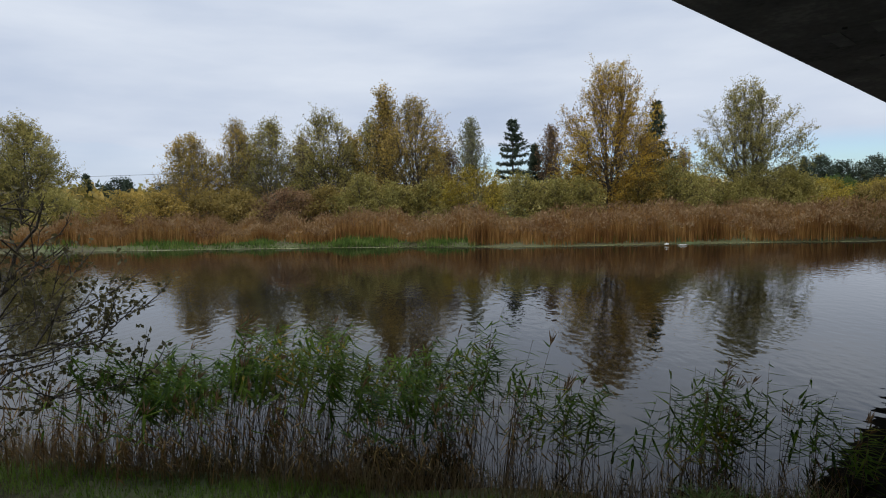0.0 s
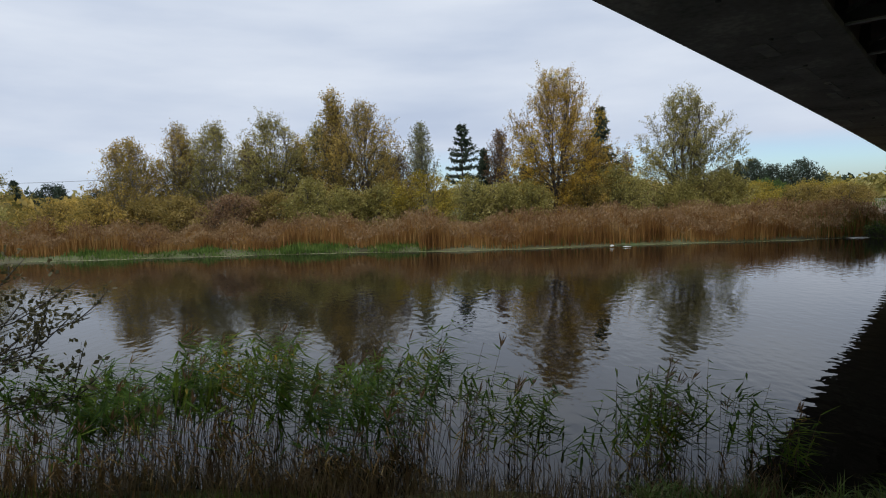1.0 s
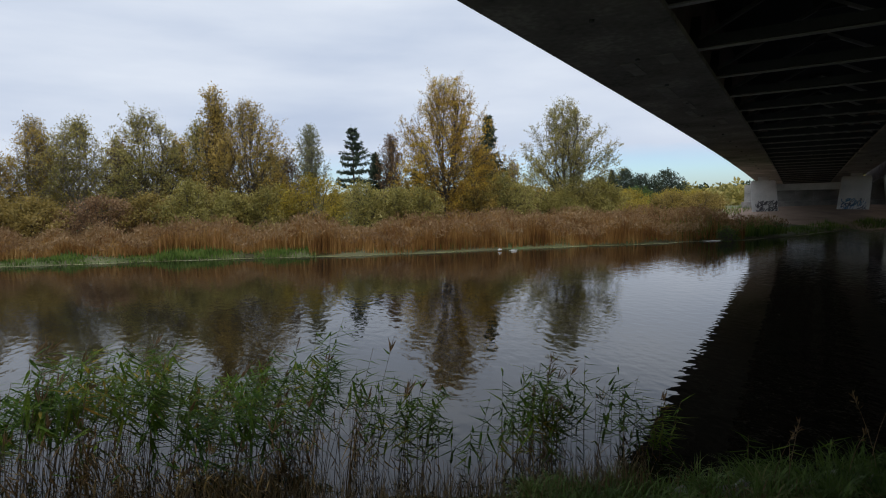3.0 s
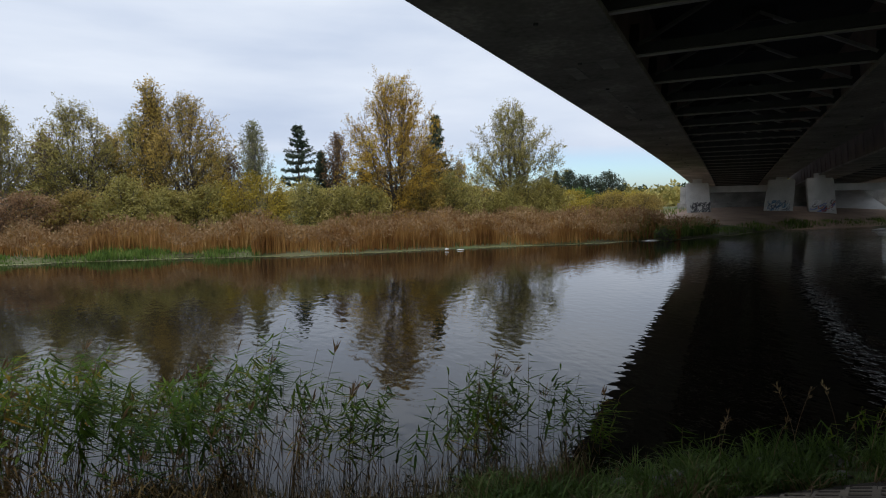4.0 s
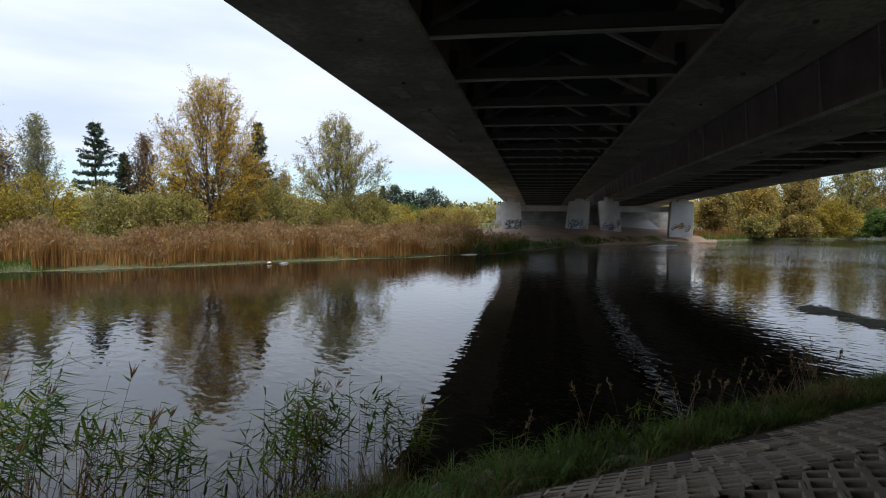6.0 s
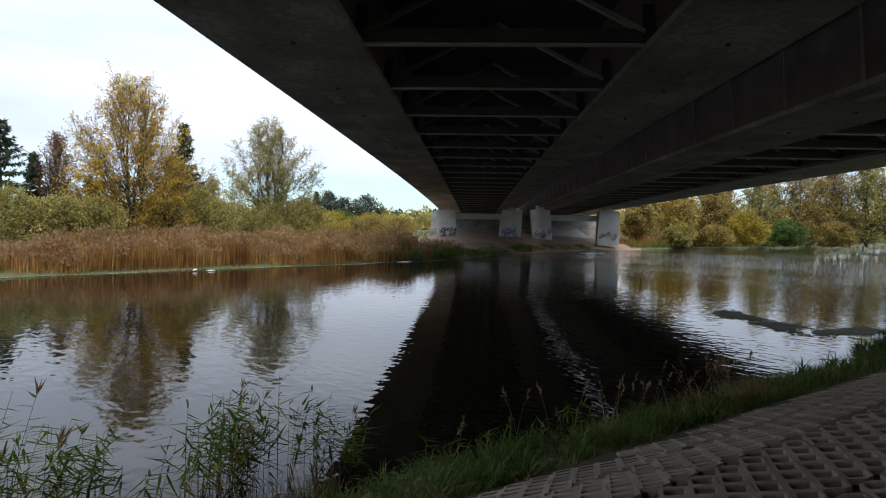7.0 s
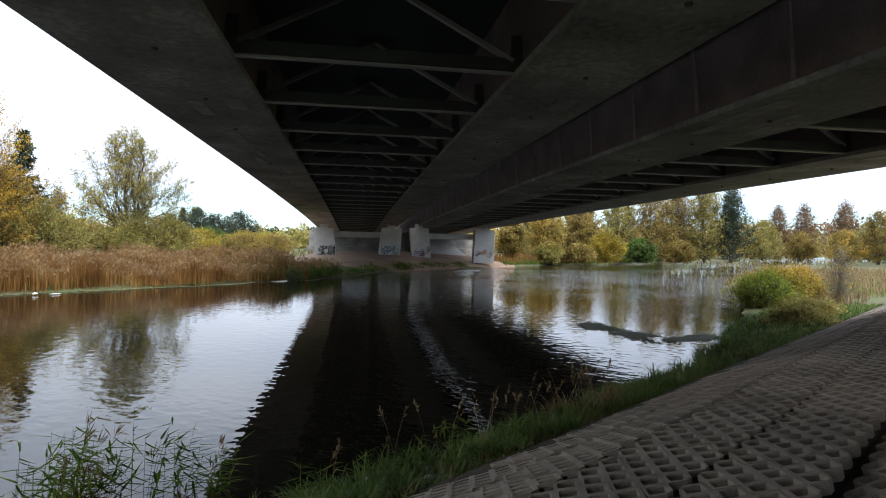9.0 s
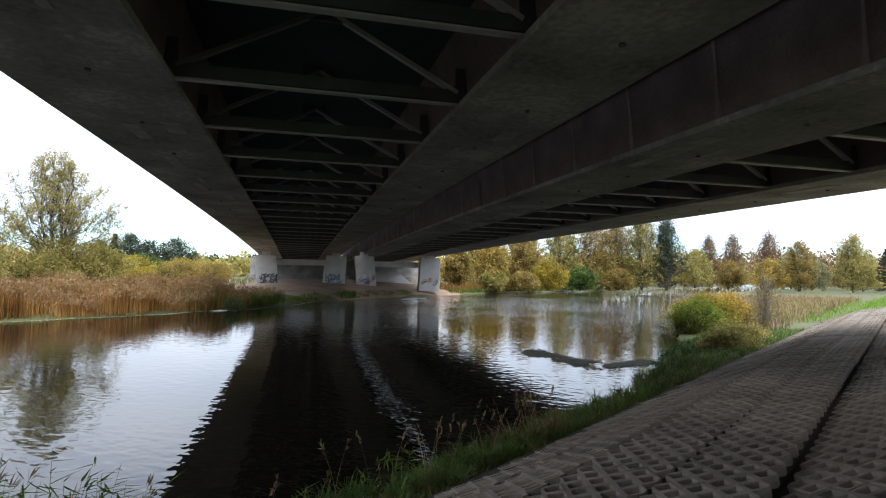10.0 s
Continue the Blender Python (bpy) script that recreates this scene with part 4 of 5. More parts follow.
# ---- near reeds, stem by stem ----
def reeds_near(name, spots, seed, label, wind=(0.35, 0.05), green=0.6, leaf_n=14, sink=0.1, first=0.26, long=1.0):
    """Each stem carries long arching leaves; the lower ones are dead and brown, the top may have a plume."""
    rng = np.random.default_rng(seed)
    stems, live, dead, plume = Geo(), Geo(), Geo(), Geo()
    LP, LH, LL, LW = [], [], [], []
    DP, DH, DL, DW = [], [], [], []
    for x, y, h in spots:
        z = max(float(land(np.array(x), np.array(y))), -0.3) - sink
        a = rng.uniform(0, 6.28)
        tip = np.array([math.cos(a) * 0.10 + wind[0] * 0.35, math.sin(a) * 0.10 + wind[1] * 0.3, 0]) * h
        t = np.linspace(0, 1, 6)
        P = np.array([x, y, z]) + tip * (t ** 1.6)[:, None] + np.array([0, 0, 1]) * (t * h)[:, None]
        stems.tube(P, np.linspace(0.0055, 0.0022, 6), 3)
        m = int(leaf_n * rng.uniform(0.7, 1.2))
        for k in range(m):
            f = first + (1 - first) * ((k + rng.uniform(0, 1)) / m) ** 0.75
            p, _ = along_path(P, min(f, 0.995))
            b = rng.uniform(0, 6.28)
            L = long * rng.uniform(0.17, 0.36) * (1.1 - 0.45 * abs(f - 0.72))
            side = np.array([math.cos(b) * 0.8 + wind[0] * 1.4, math.sin(b) * 0.8 + wind[1], 0.0])
            side = side / (np.linalg.norm(side) + 1e-6) * L
            if f > green * rng.uniform(0.75, 1.15):
                LP.append(p), LH.append(L * rng.uniform(-0.6, 0.28)), LL.append(side), LW.append(rng.uniform(0.020, 0.038))
            else:
                DP.append(p), DH.append(-L * rng.uniform(0.1, 0.9)), DL.append(side * 0.55), DW.append(rng.uniform(0.010, 0.022))
        if rng.uniform() < 0.12:
            for _ in range(7):
                plume.cards(P[-1:] + rng.normal(0, 0.012, (1, 3)), np.array([[wind[0], 0, 0.9]]) + rng.normal(0, 0.3, (1, 3)), 0.16, 0.018, rng)
    top = thing(name, label, "reeds", kind="stuff")
    for nm, g, mt in (("stems", stems, REED_STEM), ("leaves", live, LEAF_GREEN), ("dead_leaves", dead, REED_DEAD), ("plumes", plume, PLUME)):
        if nm == "leaves" and LP:
            g.blades(np.array(LP), np.array(LH), np.array(LL), np.array(LW), 4, 1.25)
        if nm == "dead_leaves" and DP:
            g.blades(np.array(DP), np.array(DH), np.array(DL), np.array(DW), 3, 0.8)
        if g.n:
            part(nm, g, mt, top)["kind"] = "stuff"
    return top


rr = np.random.default_rng(17)


def spots_in(n, x0, x1, y0, y1, h0, h1, clump=0.0, cx=1.6):
    out = []
    while len(out) < n:
        x, y = rr.uniform(x0, x1), rr.uniform(y0, y1)
        if clump and rr.uniform() > (1 - clump) + clump * (0.5 + 0.5 * math.sin(x * cx * 2.2 + 1.0) * math.cos(y * 1.3)):
            continue
        out.append((x, y, rr.uniform(h0, h1) * (0.90 + 0.16 * math.sin(x * 2.1 + 0.8) + 0.07 * math.sin(x * 5.3))))
    return out


reeds_near("reed_bed", spots_in(300, -5.2, 0.2, 6.9, 9.0, 1.45, 2.0, 0.3), 51, "dense green-topped reeds with brown stems in the shallows", green=0.60, leaf_n=17, first=0.66, long=1.25, wind=(0.5, 0.05))
reeds_near("reed_bed", spots_in(290, -5.6, 0.6, 6.3, 7.6, 0.8, 1.3, 0.3), 52, "shorter browning reeds at the water's edge", green=1.0, leaf_n=9)
reeds_near("reed_bed", spots_in(66, 0.4, 3.0, 6.3, 7.3, 1.2, 1.8, 0.9), 53, "loose reeds standing in open water", green=0.5)
reeds_near("reed_bed", spots_in(64, 2.6, 4.7, 6.3, 7.1, 1.05, 1.6, 0.8), 54, "loose reeds with drooping leaves in the shallows", green=0.5)
reeds_near("reed_bed", spots_in(16, 5.2, 9.5, 5.2, 6.0, 0.4, 0.75, 0.4), 55, "low reeds at the bank under the bridge", green=0.4)


# ---- grass on the near bank ----
def lawn(name, mat, n, u0, u1, s0, s1, h0, h1, seed, label, clump=0.4, width=(0.006, 0.014), lean_by=0.55):
    rng = np.random.default_rng(seed)
    u, s = rng.uniform(u0, u1, n), rng.uniform(s0, s1, n)
    x, y = u * B[0] + s * M_IN[0], u * B[1] + s * M_IN[1]
    d = inland(x, y)
    dens = 0.5 + 0.5 * np.sin(u * 1.9 + 1.2 * np.sin(s * 2.1)) * np.sin(s * 2.6 + u * 0.7)
    ok = (rng.uniform(0, 1, n) < (1 - clump) + clump * dens) & (d > -0.25)
    x, y, dens = x[ok], y[ok], dens[ok]
    n = len(x)
    h = rng.uniform(h0, h1, n) * (0.55 + 0.6 * dens)
    a = rng.uniform(0, 6.28, n)
    lean = np.stack([np.cos(a), np.sin(a), 0 * a], -1) * (h * rng.uniform(0.2, 1.0, n) * lean_by * 1.4)[:, None]
    g = Geo()
    g.blades(np.stack([x, y, land(x, y) - 0.02], -1), h, lean, rng.uniform(*width, n), 3)
    return tagged(new(name, g.mesh(name, mat)), label, "grass", kind="stuff")


def tufts(name, mat, n, u0, u1, s0, s1, l0, l1, seed, label, per=26, width=(0.010, 0.020), keep=None):
    """Tussocks: arching blades that fan out from one foot."""
    rng = np.random.default_rng(seed)
    u, s = rng.uniform(u0, u1, n), rng.uniform(s0, s1, n)
    x, y = u * B[0] + s * M_IN[0], u * B[1] + s * M_IN[1]
    ok = inland(x, y) > -0.15 - 0.25 * np.sin(u * 1.7)
    ok &= rng.uniform(0, 1, n) < 0.35 + 0.65 * (0.5 + 0.5 * np.sin(u * 1.3 + 0.6) * np.cos(s * 2.2 + u * 0.4))
    if keep is not None:
        ok &= keep(u, s)
    x, y = x[ok], y[ok]
    big = rng.uniform(0.6, 1.25, len(x))
    x, y, big = np.repeat(x, per), np.repeat(y, per), np.repeat(big, per)
    m = len(x)
    x, y = x + rng.normal(0, 0.06, m), y + rng.normal(0, 0.06, m)
    L = rng.uniform(l0, l1, m) * big
    a = rng.uniform(0, 6.28, m)
    out = L * rng.uniform(0.35, 1.05, m)
    lean = np.stack([np.cos(a) * out, np.sin(a) * out, 0 * a], -1)
    g = Geo()
    g.blades(np.stack([x, y, land(x, y) - 0.02], -1), L, lean, rng.uniform(*width, m), 4, 1.5, drop=out * rng.uniform(0.5, 1.1, m))
    return tagged(new(name, g.mesh(name, mat)), label, "grass", kind="stuff")


def straws(name, n, u0, u1, s0, s1, seed, label):
    """Thin dry flowering stalks with a feathery head."""
    rng = np.random.default_rng(seed)
    stalk, head = Geo(), Geo()
    for _ in range(n):
        u, s = rng.uniform(u0, u1), rng.uniform(s0, s1)
        x, y = u * B[0] + s * M_IN[0], u * B[1] + s * M_IN[1]
        h, a = rng.uniform(0.6, 1.05), rng.uniform(0, 6.28)
        t = np.linspace(0, 1, 6)
        P = np.array([x, y, float(land(np.array(x), np.array(y)))]) + np.outer(t ** 1.8 * 0.28 * h, [math.cos(a), math.sin(a), 0]) + np.outer(t * h, [0, 0, 1])
        stalk.tube(P, np.linspace(0.004, 0.002, 6), 3)
        C = P[-1] - (P[-1] - P[-2]) * rng.uniform(0, 0.9, (12, 1))
        head.cards(C, (P[-1] - P[-2]) * 4 + rng.normal(0, 0.35, (12, 3)), 0.07, 0.016, rng)
    top = thing(name, label, "grass", kind="stuff")
    part("stalks", stalk, REED_STEM, top)["kind"] = "stuff"
    part("seed_heads", head, GRASS_DRY, top)["kind"] = "stuff"
    return top


tufts("verge_tussocks", GRASS, 620, 1.2, 13, -6.6, -5.05, 0.28, 0.55, 161, "arching green grass tussocks between water and slabs")
tufts("verge_tussocks", GRASS, 420, 13, 38, -9.0, -5.1, 0.35, 0.7, 162, "dark green tussocks on the bank under the bridge", per=20, width=(0.018, 0.034))
tufts("verge_tussocks", GRASS_DRY, 60, 1.5, 9, -5.5, -4.95, 0.2, 0.42, 163, "straw-coloured tussocks beside the slabs", per=18)
tufts("verge_tussocks", GRASS_DRY, 34, 9.2, 11.6, -6.4, -5.3, 0.4, 0.75, 164, "tall yellowed grass tussocks at the water", per=24)
straws("seeding_grass", 26, 3.4, 9.0, -6.3, -5.3, 165, "dry seeding grass stalks above the bank grass")
straws("seeding_grass", 30, 9.4, 11.2, -6.5, -5.6, 166, "pale seeding grass stalks at the water's edge")
lawn("verge_grass", GRASS, 14000, 0.8, 14, -6.4, -4.95, 0.06, 0.16, 61, "long green grass between the water and the slabs", 0.85, (0.008, 0.016))
lawn("verge_grass", GRASS, 22000, 14, 42, -9.0, -4.95, 0.10, 0.3, 62, "dark green grass on the bank under the bridge", 0.85, (0.014, 0.03))
lawn("verge_grass", GRASS_DRY, 5000, 1.0, 30, -6.5, -4.95, 0.12, 0.3, 63, "dry straw among the bank grass", 0.9, (0.005, 0.011))
lawn("bank_grass", TURF, 26000, -7, 2.2, -5.9, -1.6, 0.06, 0.24, 64, "short green turf on the slope above the reeds", 0.3, (0.006, 0.012))
lawn("bank_grass", GRASS_DRY, 6000, -9, 2.5, -6.7, -5.7, 0.25, 0.6, 65, "rusty dry grass behind the reeds", 0.6, (0.005, 0.011))
lawn("meadow_grass", TURF, 12000, 50, 110, -14, 12, 0.2, 0.5, 66, "mown green meadow beyond the paved slope", 0.1, (0.05, 0.12))
lawn("meadow_grass", GRASS_DRY, 16000, 36, 120, -30, -6, 0.5, 1.3, 67, "tall pale autumn grass on the near bank", 0.5, (0.04, 0.08))

# shrubs on the near bank past the slabs
LIME = leafy("yellow_green_leaves", [(0.1, (0.09, 0.13, 0.015)), (0.5, (0.20, 0.25, 0.03)), (0.9, (0.36, 0.36, 0.06))], glow=0.45)
for n, (x, y, h, w, mt, lb) in enumerate([(38.6, 2.9, 2.0, 4.0, LIME, "bright green willow shrub at the water's edge"), (42.0, 2.4, 2.2, 4.5, YELLOW, "yellow-orange shrub at the water's edge"),
                                         (46.5, 1.8, 2.1, 4.5, GOLD, "yellowing shrub on the near bank"), (33, 0.6, 0.55, 2.2, OLIVE, "low olive-green bramble bush"), (29, 0.9, 0.45, 2.0, OLIVE, "small olive bramble bush")]):
    broadleaf(x, y, h, w, mt, M_BARK, 300 + n, lb, "bush", leaves=9000, leaf=0.13, stems=5, upright=0.7, low=0.02, name="bush", spread=0.12)
broadleaf(42.0, -0.8, 3.7, 1.9, OLIVE_YELLOW, M_BARK_PALE, 310, "thin sapling clump with few yellow leaves", "tree", leaves=900, leaf=0.12, stems=5, upright=1.3, name="sapling", shoots=0.25)
# the twiggy willow at the water by the reeds
broadleaf(-7.0, 7.3, 4.2, 6.2, leafy("dark_willow_leaves", [(0.1, (0.05, 0.05, 0.022)), (0.5, (0.12, 0.105, 0.045)), (0.9, (0.22, 0.17, 0.08))], glow=0.3), M_BARK, 311,
          "half-bare willow bush with dark narrow leaves", "bush", leaves=6000, leaf=0.09, stems=4, upright=0.45, low=0.15, name="willow_bush", spread=0.05, shoots=0.3)

# ---- under the far end of the bridge ----
da, dl = np.meshgrid(np.arange(66, 112.1, 2.0), np.arange(-14, 27.1, 2.0), indexing="ij")
DX, DY = da * ALONG[0] + dl * ACROSS[0], da * ALONG[1] + dl * ACROSS[1]
DZ = land(DX, DY) + 0.07
i, j = np.meshgrid(np.arange(da.shape[0] - 1), np.arange(da.shape[1] - 1), indexing="ij")
k = da.shape[1]
M_DIRT = surface("bare_dirt", [(0.3, (0.17, 0.108, 0.070)), (0.55, (0.275, 0.185, 0.125)), (0.8, (0.35, 0.25, 0.175))], 0.5, 9, 1.0, 0.5, depth=0.03)
tagged(new("bare_earth", as_mesh("bare_earth", np.stack([DX, DY, DZ], -1), np.stack([i * k + j, (i + 1) * k + j, (i + 1) * k + j + 1, i * k + j + 1], -1).reshape(-1, 4), [M_DIRT], True)),
       "trodden bare brown earth under the bridge", "ground", kind="structure")

for y0, y1 in ((-3.0, 4.2), (10.9, 18.2)):
    g = Geo()
    g.box(PIER_A + 0.9, PIER_A + 1.9, y0, y1, 4.2, 5.05)
    o = tagged(new("crossbeam", g.mesh("crossbeam", M_PIER)), "grey concrete beam joining two piers", "beam", kind="structure")
    o.matrix_world = BRIDGE
g = Geo()
g.box(118, 119.5, -9, 25, 0.5, 5.6)
g.box(112, 118, -9, 25, 0.5, 2.6)
o = tagged(new("abutment", g.mesh("abutment", M_CONCRETE)), "stained concrete abutment with a stepped ledge", "abutment", kind="structure")
o.matrix_world = BRIDGE


g = Geo()
g.add([[103, 13, 0.8], [111.9, 13, 0.8], [111.9, 19, 0.8], [103, 21, 0.8], [110, 13.5, 4.3], [111.9, 13.5, 4.3], [111.9, 18, 4.3], [110, 18, 4.3]],
      [[0, 3, 7, 4], [4, 7, 6, 5], [0, 4, 5, 1], [3, 2, 6, 7], [1, 5, 6, 2]])
o = tagged(new("slope_paving", g.mesh("slope_paving", M_PIER)), "pale paved slope in front of the abutment", "slope", kind="structure")
o.matrix_world = BRIDGE


# scrawls on the piers: thin painted strokes that spell nothing
def scrawl(pr, y0, y1, z0, z1, colours, seed, a=PIER_A - 0.71):
    rng = np.random.default_rng(seed)
    for c, n in colours:
        m, ns, ls, bs = nodes_of("spray_paint")
        bs.inputs["Base Color"].default_value = (*c, 1)
        bs.inputs["Roughness"].default_value = 0.6
        for _ in range(n):
            g = Geo()
            yc, zc = rng.uniform(y0, y1), rng.uniform(z0, z1)
            t = np.linspace(0, rng.uniform(2.5, 6), 12)
            ry, rz = rng.uniform(0.12, 0.42), rng.uniform(0.12, 0.34)
            ph = rng.uniform(0, 6.28)
            yy, zz = np.clip(yc + ry * np.cos(t + ph) + 0.05 * t, y0, y1), np.clip(zc + rz * np.sin(t * 1.3 + ph), z0, z1)
            g.tube(np.stack([np.full(12, a), yy, zz], -1), np.full(12, 0.045), 4)
            part("scrawl", g, m, pr, "sprayed paint stroke")


scrawl(PIERS[0], -5.2, -2.8, 1.5, 2.9, [((0.06, 0.06, 0.065), 34)], 1)
scrawl(PIERS[1], 3.8, 6.4, 1.6, 3.0, [((0.05, 0.16, 0.28), 14), ((0.6, 0.62, 0.62), 12), ((0.05, 0.06, 0.10), 10)], 2)
scrawl(PIERS[2], 8.7, 11.2, 1.6, 3.0, [((0.08, 0.14, 0.4), 6), ((0.6, 0.6, 0.6), 8), ((0.35, 0.08, 0.07), 6), ((0.03, 0.03, 0.04), 5)], 3)
scrawl(PIERS[3], 18.2, 20.8, 1.5, 2.7, [((0.5, 0.25, 0.06), 7), ((0.12, 0.14, 0.2), 9)], 4)

# ---- small things across the water ----
g = Geo()
for y in (-1.6, 1.6):
    g.box(-2.6, 2.6, y * 0.4 - 0.5, y * 0.4 + 0.5, 0.45, 0.55)
jetty = thing("jetty", "small wooden landing stage on a pale post", "jetty", pose(160, 24.5, 0, 0, 0, -80))
part("deck", g, M_BARK_PALE, jetty)
for x in (-1.8, 0.2, 1.9):
    g = Geo()
    g.tube([(x, 0, -1.2), (x, 0, 0.5)], [0.16, 0.16], 8)
    part("post", g, M_PIER, jetty)

M_WHITE = surface("weathered_white", [(0.3, (0.40, 0.39, 0.35)), (0.7, (0.62, 0.61, 0.57))], 3, 30, 0.8, 0.3)


def lump(name, x, y, z, size, mat, label, category, seed):
    bm = bmesh.new()
    bmesh.ops.create_icosphere(bm, subdivisions=2, radius=1)
    for v in bm.verts:
        k = 0.8 + 0.45 * noise.noise(v.co * 1.3 + Vector((seed, 0, 0)))
        v.co = Vector((v.co.x * size[0] * k, v.co.y * size[1] * k, max(v.co.z, -0.35) * size[2] * k))
    me = bpy.data.meshes.new(name)
    bm.to_mesh(me)
    bm.free()
    me.materials.append(mat)
    o = tagged(new(name, me), label, category)
    o.location = (x, y, z)
    return o


broadleaf(33.4, 37.4, 0.95, 1.7, GREEN, M_BARK, 320, "dark green water plant in the shallows", "bush", leaves=900, leaf=0.12, stems=3, name="water_plant", spread=0.06, z=-0.05, twigs=False)
lump("litter", 14.4, 37.6, 0.10, (0.18, 0.14, 0.10), M_WHITE, "crumpled white plastic litter on the far shore", "litter", 1)
lump("litter", 15.3, 37.3, 0.05, (0.34, 0.16, 0.05), M_WHITE, "pale flat litter lying at the waterline", "litter", 2)
lump("foam_slab", 32.6, 38.0, 0.02, (1.1, 0.4, 0.06), M_WHITE, "pale slab of foam adrift by the reeds", "litter", 3)
lump("foam_slab", 64.0, 38.7, 0.02, (4.0, 0.7, 0.12), M_WHITE, "long pale slab stranded at the water's edge", "litter", 4)
M_STONE = surface("bank_stone", [(0.3, (0.12, 0.115, 0.10)), (0.7, (0.30, 0.29, 0.26))], 4, 40, 0.95, 0.5)
rs = np.random.default_rng(23)
for n in range(26):
    u, s = rs.uniform(2.5, 9.5), rs.uniform(-6.5, -5.4)
    x, y = u * B[0] + s * M_IN[0], u * B[1] + s * M_IN[1]
    q = rs.uniform(0.06, 0.17)
    lump("stone", x, y, float(land(np.array(x), np.array(y))) + 0.02, (q * 1.3, q, q * 0.7), M_STONE, "grey rough stone at the water's edge", "stone", 10 + n)["group"] = "stones at the bank"

# a house behind the trees
house = thing("house", "low dark-roofed house hidden among trees", "house", pose(-17.5, 96, 1.2, 0, 0, 8))
g = Geo()
g.box(-5, 5, -3, 3, 0, 3.0)
part("wall", g, M_PIER, house)
g = Geo()
g.add([[-5.4, -3.5, 2.9], [5.4, -3.5, 2.9], [5.4, 0, 5.2], [-5.4, 0, 5.2], [5.4, 3.5, 2.9], [-5.4, 3.5, 2.9]], [[0, 1, 2, 3], [3, 2, 4, 5]])
part("roof", g, M_WEB, house, "brown tiled roof")
for x in (-3, 0, 3):
    g = Geo()
    g.box(x - 0.6, x + 0.6, -3.05, -2.9, 1.0, 2.2)
    part("window", g, M_STEEL, house)

# overhead line far away
line = thing("power_line", "thin overhead cable between wooden poles", "power line")
g = Geo()
t = np.linspace(0, 1, 15)
g.tube(np.stack([-110 + 70 * t, 128 - 8 * t, 10.2 - 2.6 * t * (1 - t)], -1), np.full(15, 0.035), 4)
part("cable", g, M_STEEL, line)
for x, y in ((-110, 128), (-40, 120)):
    g = Geo()
    g.tube([(x, y, 0.8), (x, y, 10.3)], [0.14, 0.1], 8)
    part("pole", g, M_BARK, line)

# ---- path above the slope ----
pu = np.arange(-3, 70, 1.0)
ps = np.array([-0.12, 0.5, 1.2, 2.2])
PU, PS = np.meshgrid(pu, ps, indexing="ij")
PX, PY = PU * B[0] + PS * M_IN[0], PU * B[1] + PS * M_IN[1]
i, j = np.meshgrid(np.arange(len(pu) - 1), np.arange(3), indexing="ij")
tagged(new("path", as_mesh("path", np.stack([PX, PY, slab_height(PS) + 0.03], -1), np.stack([i * 4 + j, i * 4 + j + 1, (i + 1) * 4 + j + 1, (i + 1) * 4 + j], -1).reshape(-1, 4), [M_DIRT], True)),
       "trodden brown earth path above the slabs", "path", kind="structure")

# soil under the slabs
su, ss = np.arange(1.0, 53, 1.0), np.array([-5.0, -4.0, -2.82, -2.76, -2.70, -1.86, -1.0, -0.95, -0.9, -0.5, -0.10])
SU, SS = np.meshgrid(su, ss, indexing="ij")
SX, SY = SU * B[0] + SS * M_IN[0], SU * B[1] + SS * M_IN[1]
i, j = np.meshgrid(np.arange(len(su) - 1), np.arange(10), indexing="ij")
tagged(new("soil_bed", as_mesh("soil_bed", np.stack([SX, SY, slab_height(SS) + 0.02], -1), np.stack([i * 11 + j, i * 11 + j + 1, (i + 1) * 11 + j + 1, (i + 1) * 11 + j], -1).reshape(-1, 4), [M_SOIL], True)),
       "dark earth showing between the slabs", "soil", kind="structure")

# silt washed into the lower slabs
tu, tsv = np.arange(1.0, 53, 1.0), np.array([-4.97, -4.4, -3.865, -3.4, -2.86])
TU, TS = np.meshgrid(tu, tsv, indexing="ij")
i, j = np.meshgrid(np.arange(len(tu) - 1), np.arange(4), indexing="ij")
M_SILT = surface("dry_silt", [(0.3, (0.080, 0.062, 0.046)), (0.55, (0.136, 0.110, 0.083)), (0.8, (0.184, 0.152, 0.116))], 2.5, 45, 1.0, 0.6, depth=0.01)
tagged(new("silt", as_mesh("silt", np.stack([TU * B[0] + TS * M_IN[0], TU * B[1] + TS * M_IN[1], np.interp(TS, [-4.93, -2.84], [0.425, 1.32])], -1),
                           np.stack([i * 5 + j, i * 5 + j + 1, (i + 1) * 5 + j + 1, (i + 1) * 5 + j], -1).reshape(-1, 4), [M_SILT], True)),
       "dry grey-brown silt filling the lower slabs", "soil", kind="structure")

# ---- paved slope: interlocking lattice slabs ----
SL, SW, HX, HY, THICK = 0.74, 0.90, 0.185, 0.150, 0.10


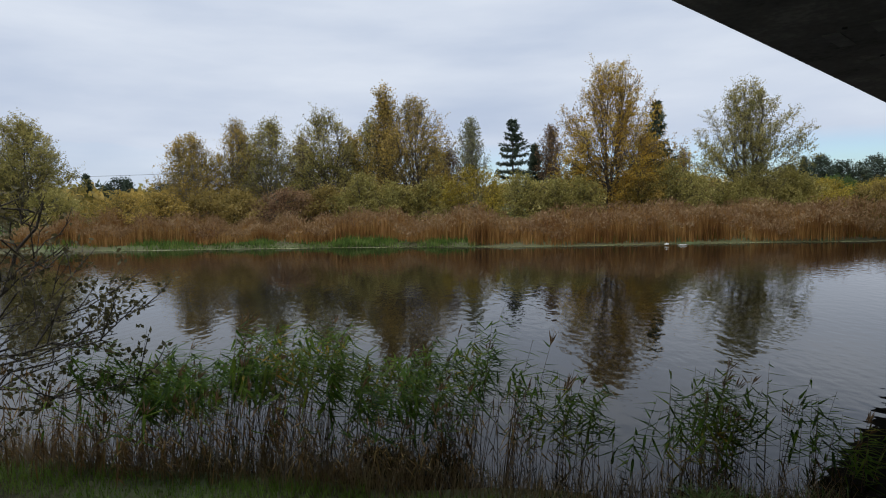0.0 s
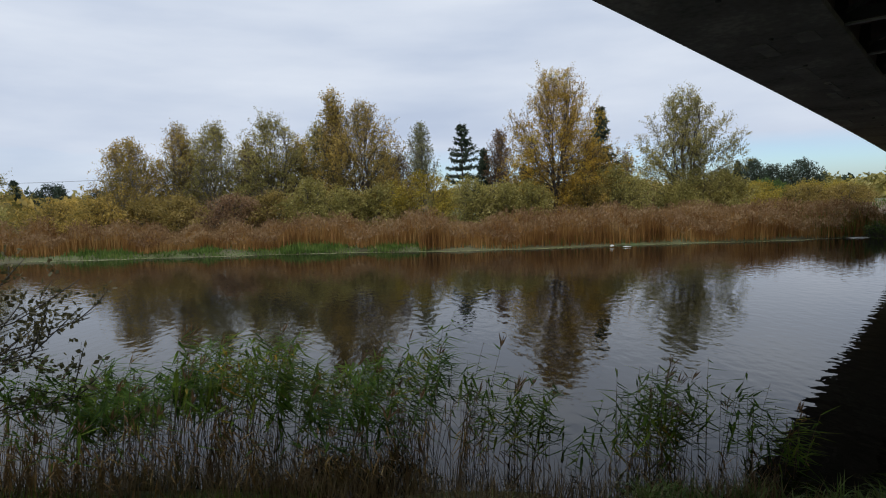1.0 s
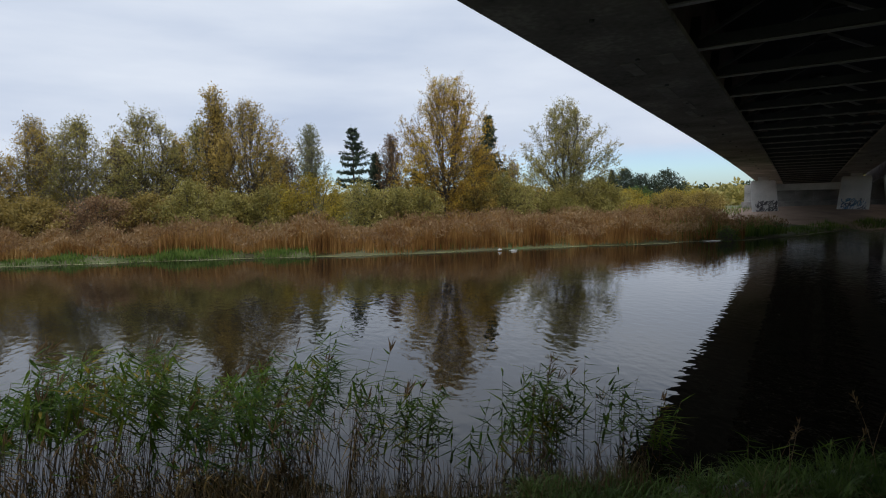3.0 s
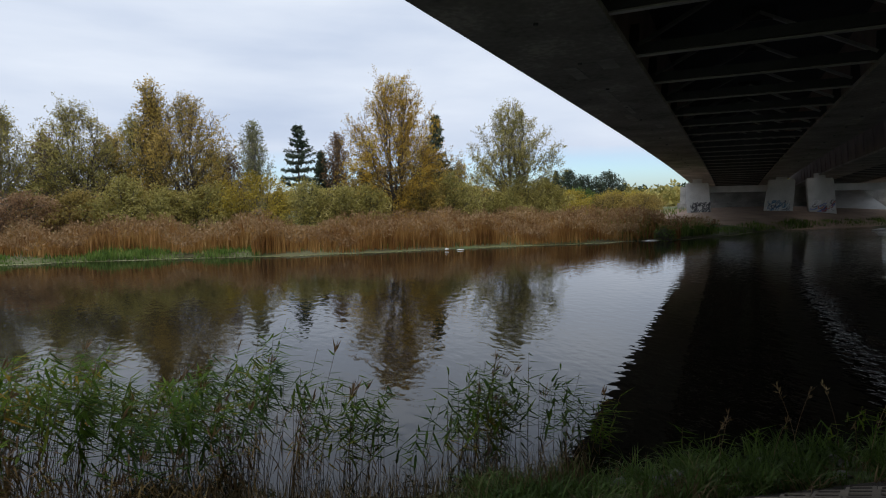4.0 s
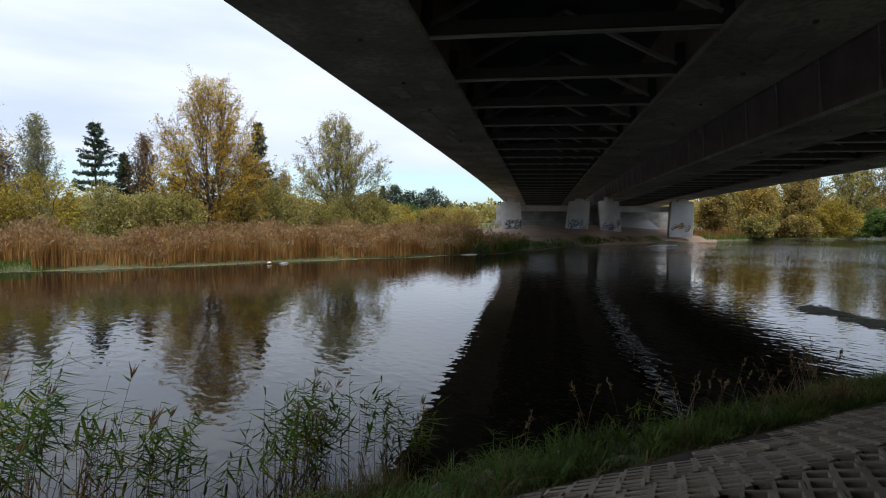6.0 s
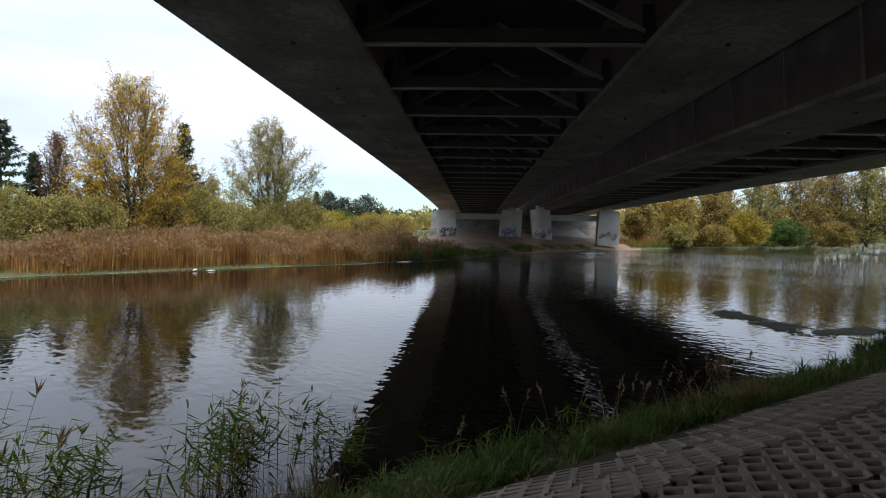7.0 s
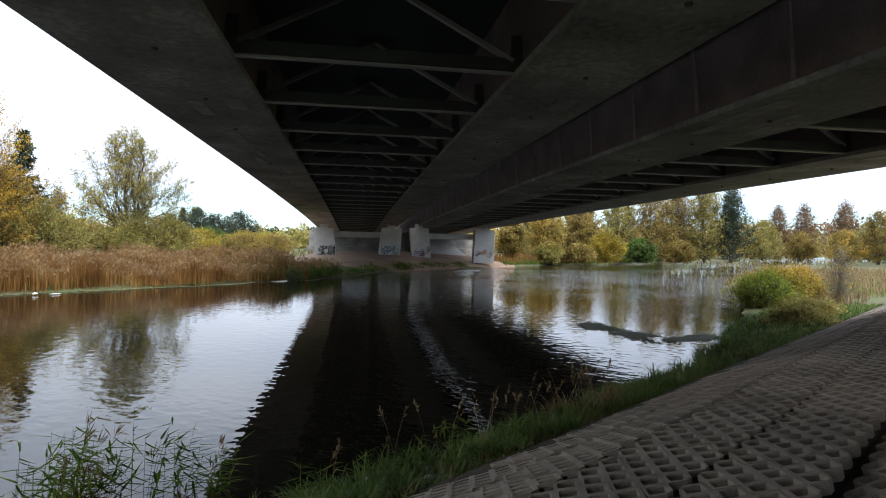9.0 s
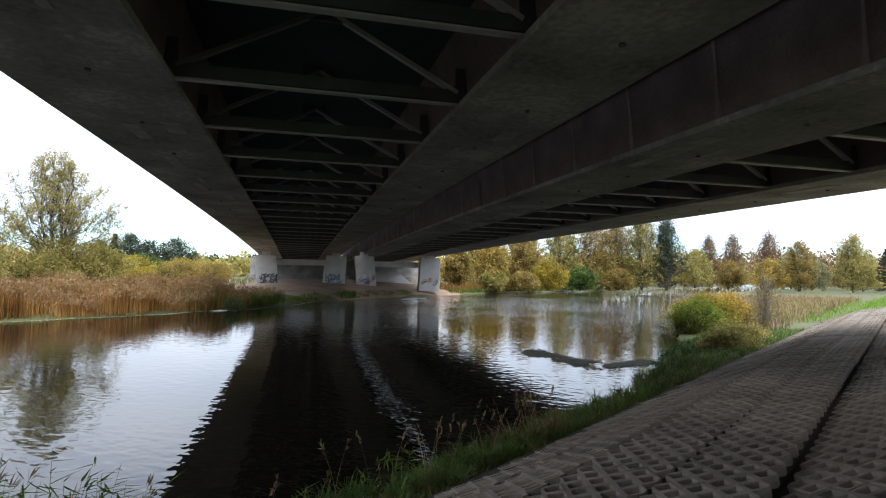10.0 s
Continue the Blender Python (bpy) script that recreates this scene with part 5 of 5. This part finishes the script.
def lattice_mesh():
    """Diamond cells, each with a steep-sided hole and a worn rim; the outline zigzags."""
    cells = [(a * 2 * HX + HX, b * 2 * HY + HY) for a in range(2) for b in range(3)] + [(a * 2 * HX + 2 * HX, b * 2 * HY + 2 * HY) for a in range(2) for b in range(3)]
    quarter = ((1, 0), (0.72, 0.28), (0.28, 0.72))
    outer = [(HX * (a * c - b * d), HY * (a * d + b * c)) for c, d in ((1, 0), (0, 1), (-1, 0), (0, -1)) for a, b in quarter]
    hole = [(x * (0.95 if k % 3 == 0 else 1.0), y * (0.95 if k % 3 == 0 else 1.0)) for k, (x, y) in enumerate(outer)]
    V, F, edges = [], [], {}
    for cx, cy in cells:
        o = len(V)
        for ring, r, z in ((outer, 1.0, 0.0), (hole, 0.74, 0.0), (hole, 0.69, -0.012), (hole, 0.65, -THICK)):
            V += [(cx + r * x - SL / 2 - HX / 2, cy + r * y - SW / 2, z) for x, y in ring]
        for q in range(3):
            for c in range(12):
                d = (c + 1) % 12
                F.append([o + 12 * q + c, o + 12 * q + d, o + 12 * q + 12 + d, o + 12 * q + 12 + c])
        for c in range(12):
            d = (c + 1) % 12
            key = tuple(sorted(((round(V[o + c][0], 3), round(V[o + c][1], 3)), (round(V[o + d][0], 3), round(V[o + d][1], 3)))))
            edges.setdefault(key, []).append((o + c, o + d))
    for es in edges.values():
        if len(es) == 1:
            a, b = es[0]
            o = len(V)
            for v in (a, b):
                V.append((V[v][0], V[v][1], -THICK))
            F.append([a, o, o + 1, b])
    V = np.array(V)
    V[:, 1] = np.clip(V[:, 1], V[:, 1].min() + 0.28 * HY, V[:, 1].max() - 0.28 * HY)   # blunt teeth
    V[:, 0] *= 0.985
    V[:, 1] *= 0.95
    return as_mesh("lattice_slab", V, F, [M_SLAB])


slab_me = lattice_mesh()
paving = thing("paved_slope", "bank paved with weathered concrete lattice slabs", "paving", kind="structure")
STRIPS = [((-0.90, 1.57), (-0.12, 1.86)), ((-1.83, 1.55), (-0.98, 1.72)), ((-2.72, 1.42), (-1.86, 1.555)), ((-3.84, 0.92), (-2.84, 1.345)), ((-4.93, 0.45), (-3.89, 0.895))]
rp = np.random.default_rng(3)
rest = []
count = 0
for st, ((s0, z0), (s1, z1)) in enumerate(STRIPS):
    sm, zm = (s0 + s1) / 2, (z0 + z1) / 2
    up_v = np.array([M_IN[0] * (s1 - s0), M_IN[1] * (s1 - s0), z1 - z0])
    wide = np.linalg.norm(up_v)
    up_v /= wide
    ax = np.array([B[0], B[1], 0.0])
    nrm = np.cross(ax, up_v)
    flip = 1.0
    if nrm[2] < 0:
        nrm = -nrm
        flip = -1.0
    for q in range(68):
        u = 1.6 + q * SL + (0.37 if st % 2 else 0.0)
        c = np.array([u * B[0] + sm * M_IN[0], u * B[1] + sm * M_IN[1], zm])
        c[2] += rp.normal(0, 0.006)
        m = Matrix(((ax[0] * flip, up_v[0] * wide / SW, nrm[0], c[0]), (ax[1] * flip, up_v[1] * wide / SW, nrm[1], c[1]), (ax[2], up_v[2] * wide / SW, nrm[2], c[2]), (0, 0, 0, 1)))
        m = m @ Matrix.Rotation(rp.normal(0, 0.008), 4, "X") @ Matrix.Rotation(rp.normal(0, 0.008), 4, "Y")
        if q < 60:
            o = new("lattice_slab", slab_me)
            o.parent = paving
            o.matrix_world = m
        else:
            rest.append(m)
base_v = np.array([slab_me.vertices[k].co[:] for k in range(len(slab_me.vertices))])
base_f = np.array([p.vertices[:] for p in slab_me.polygons])
g = Geo()
for m in rest:
    A = np.array(m)
    g.add(base_v @ A[:3, :3].T + A[:3, 3], base_f)
part("slabs_beyond", g, M_SLAB, paving)["kind"] = "stuff"
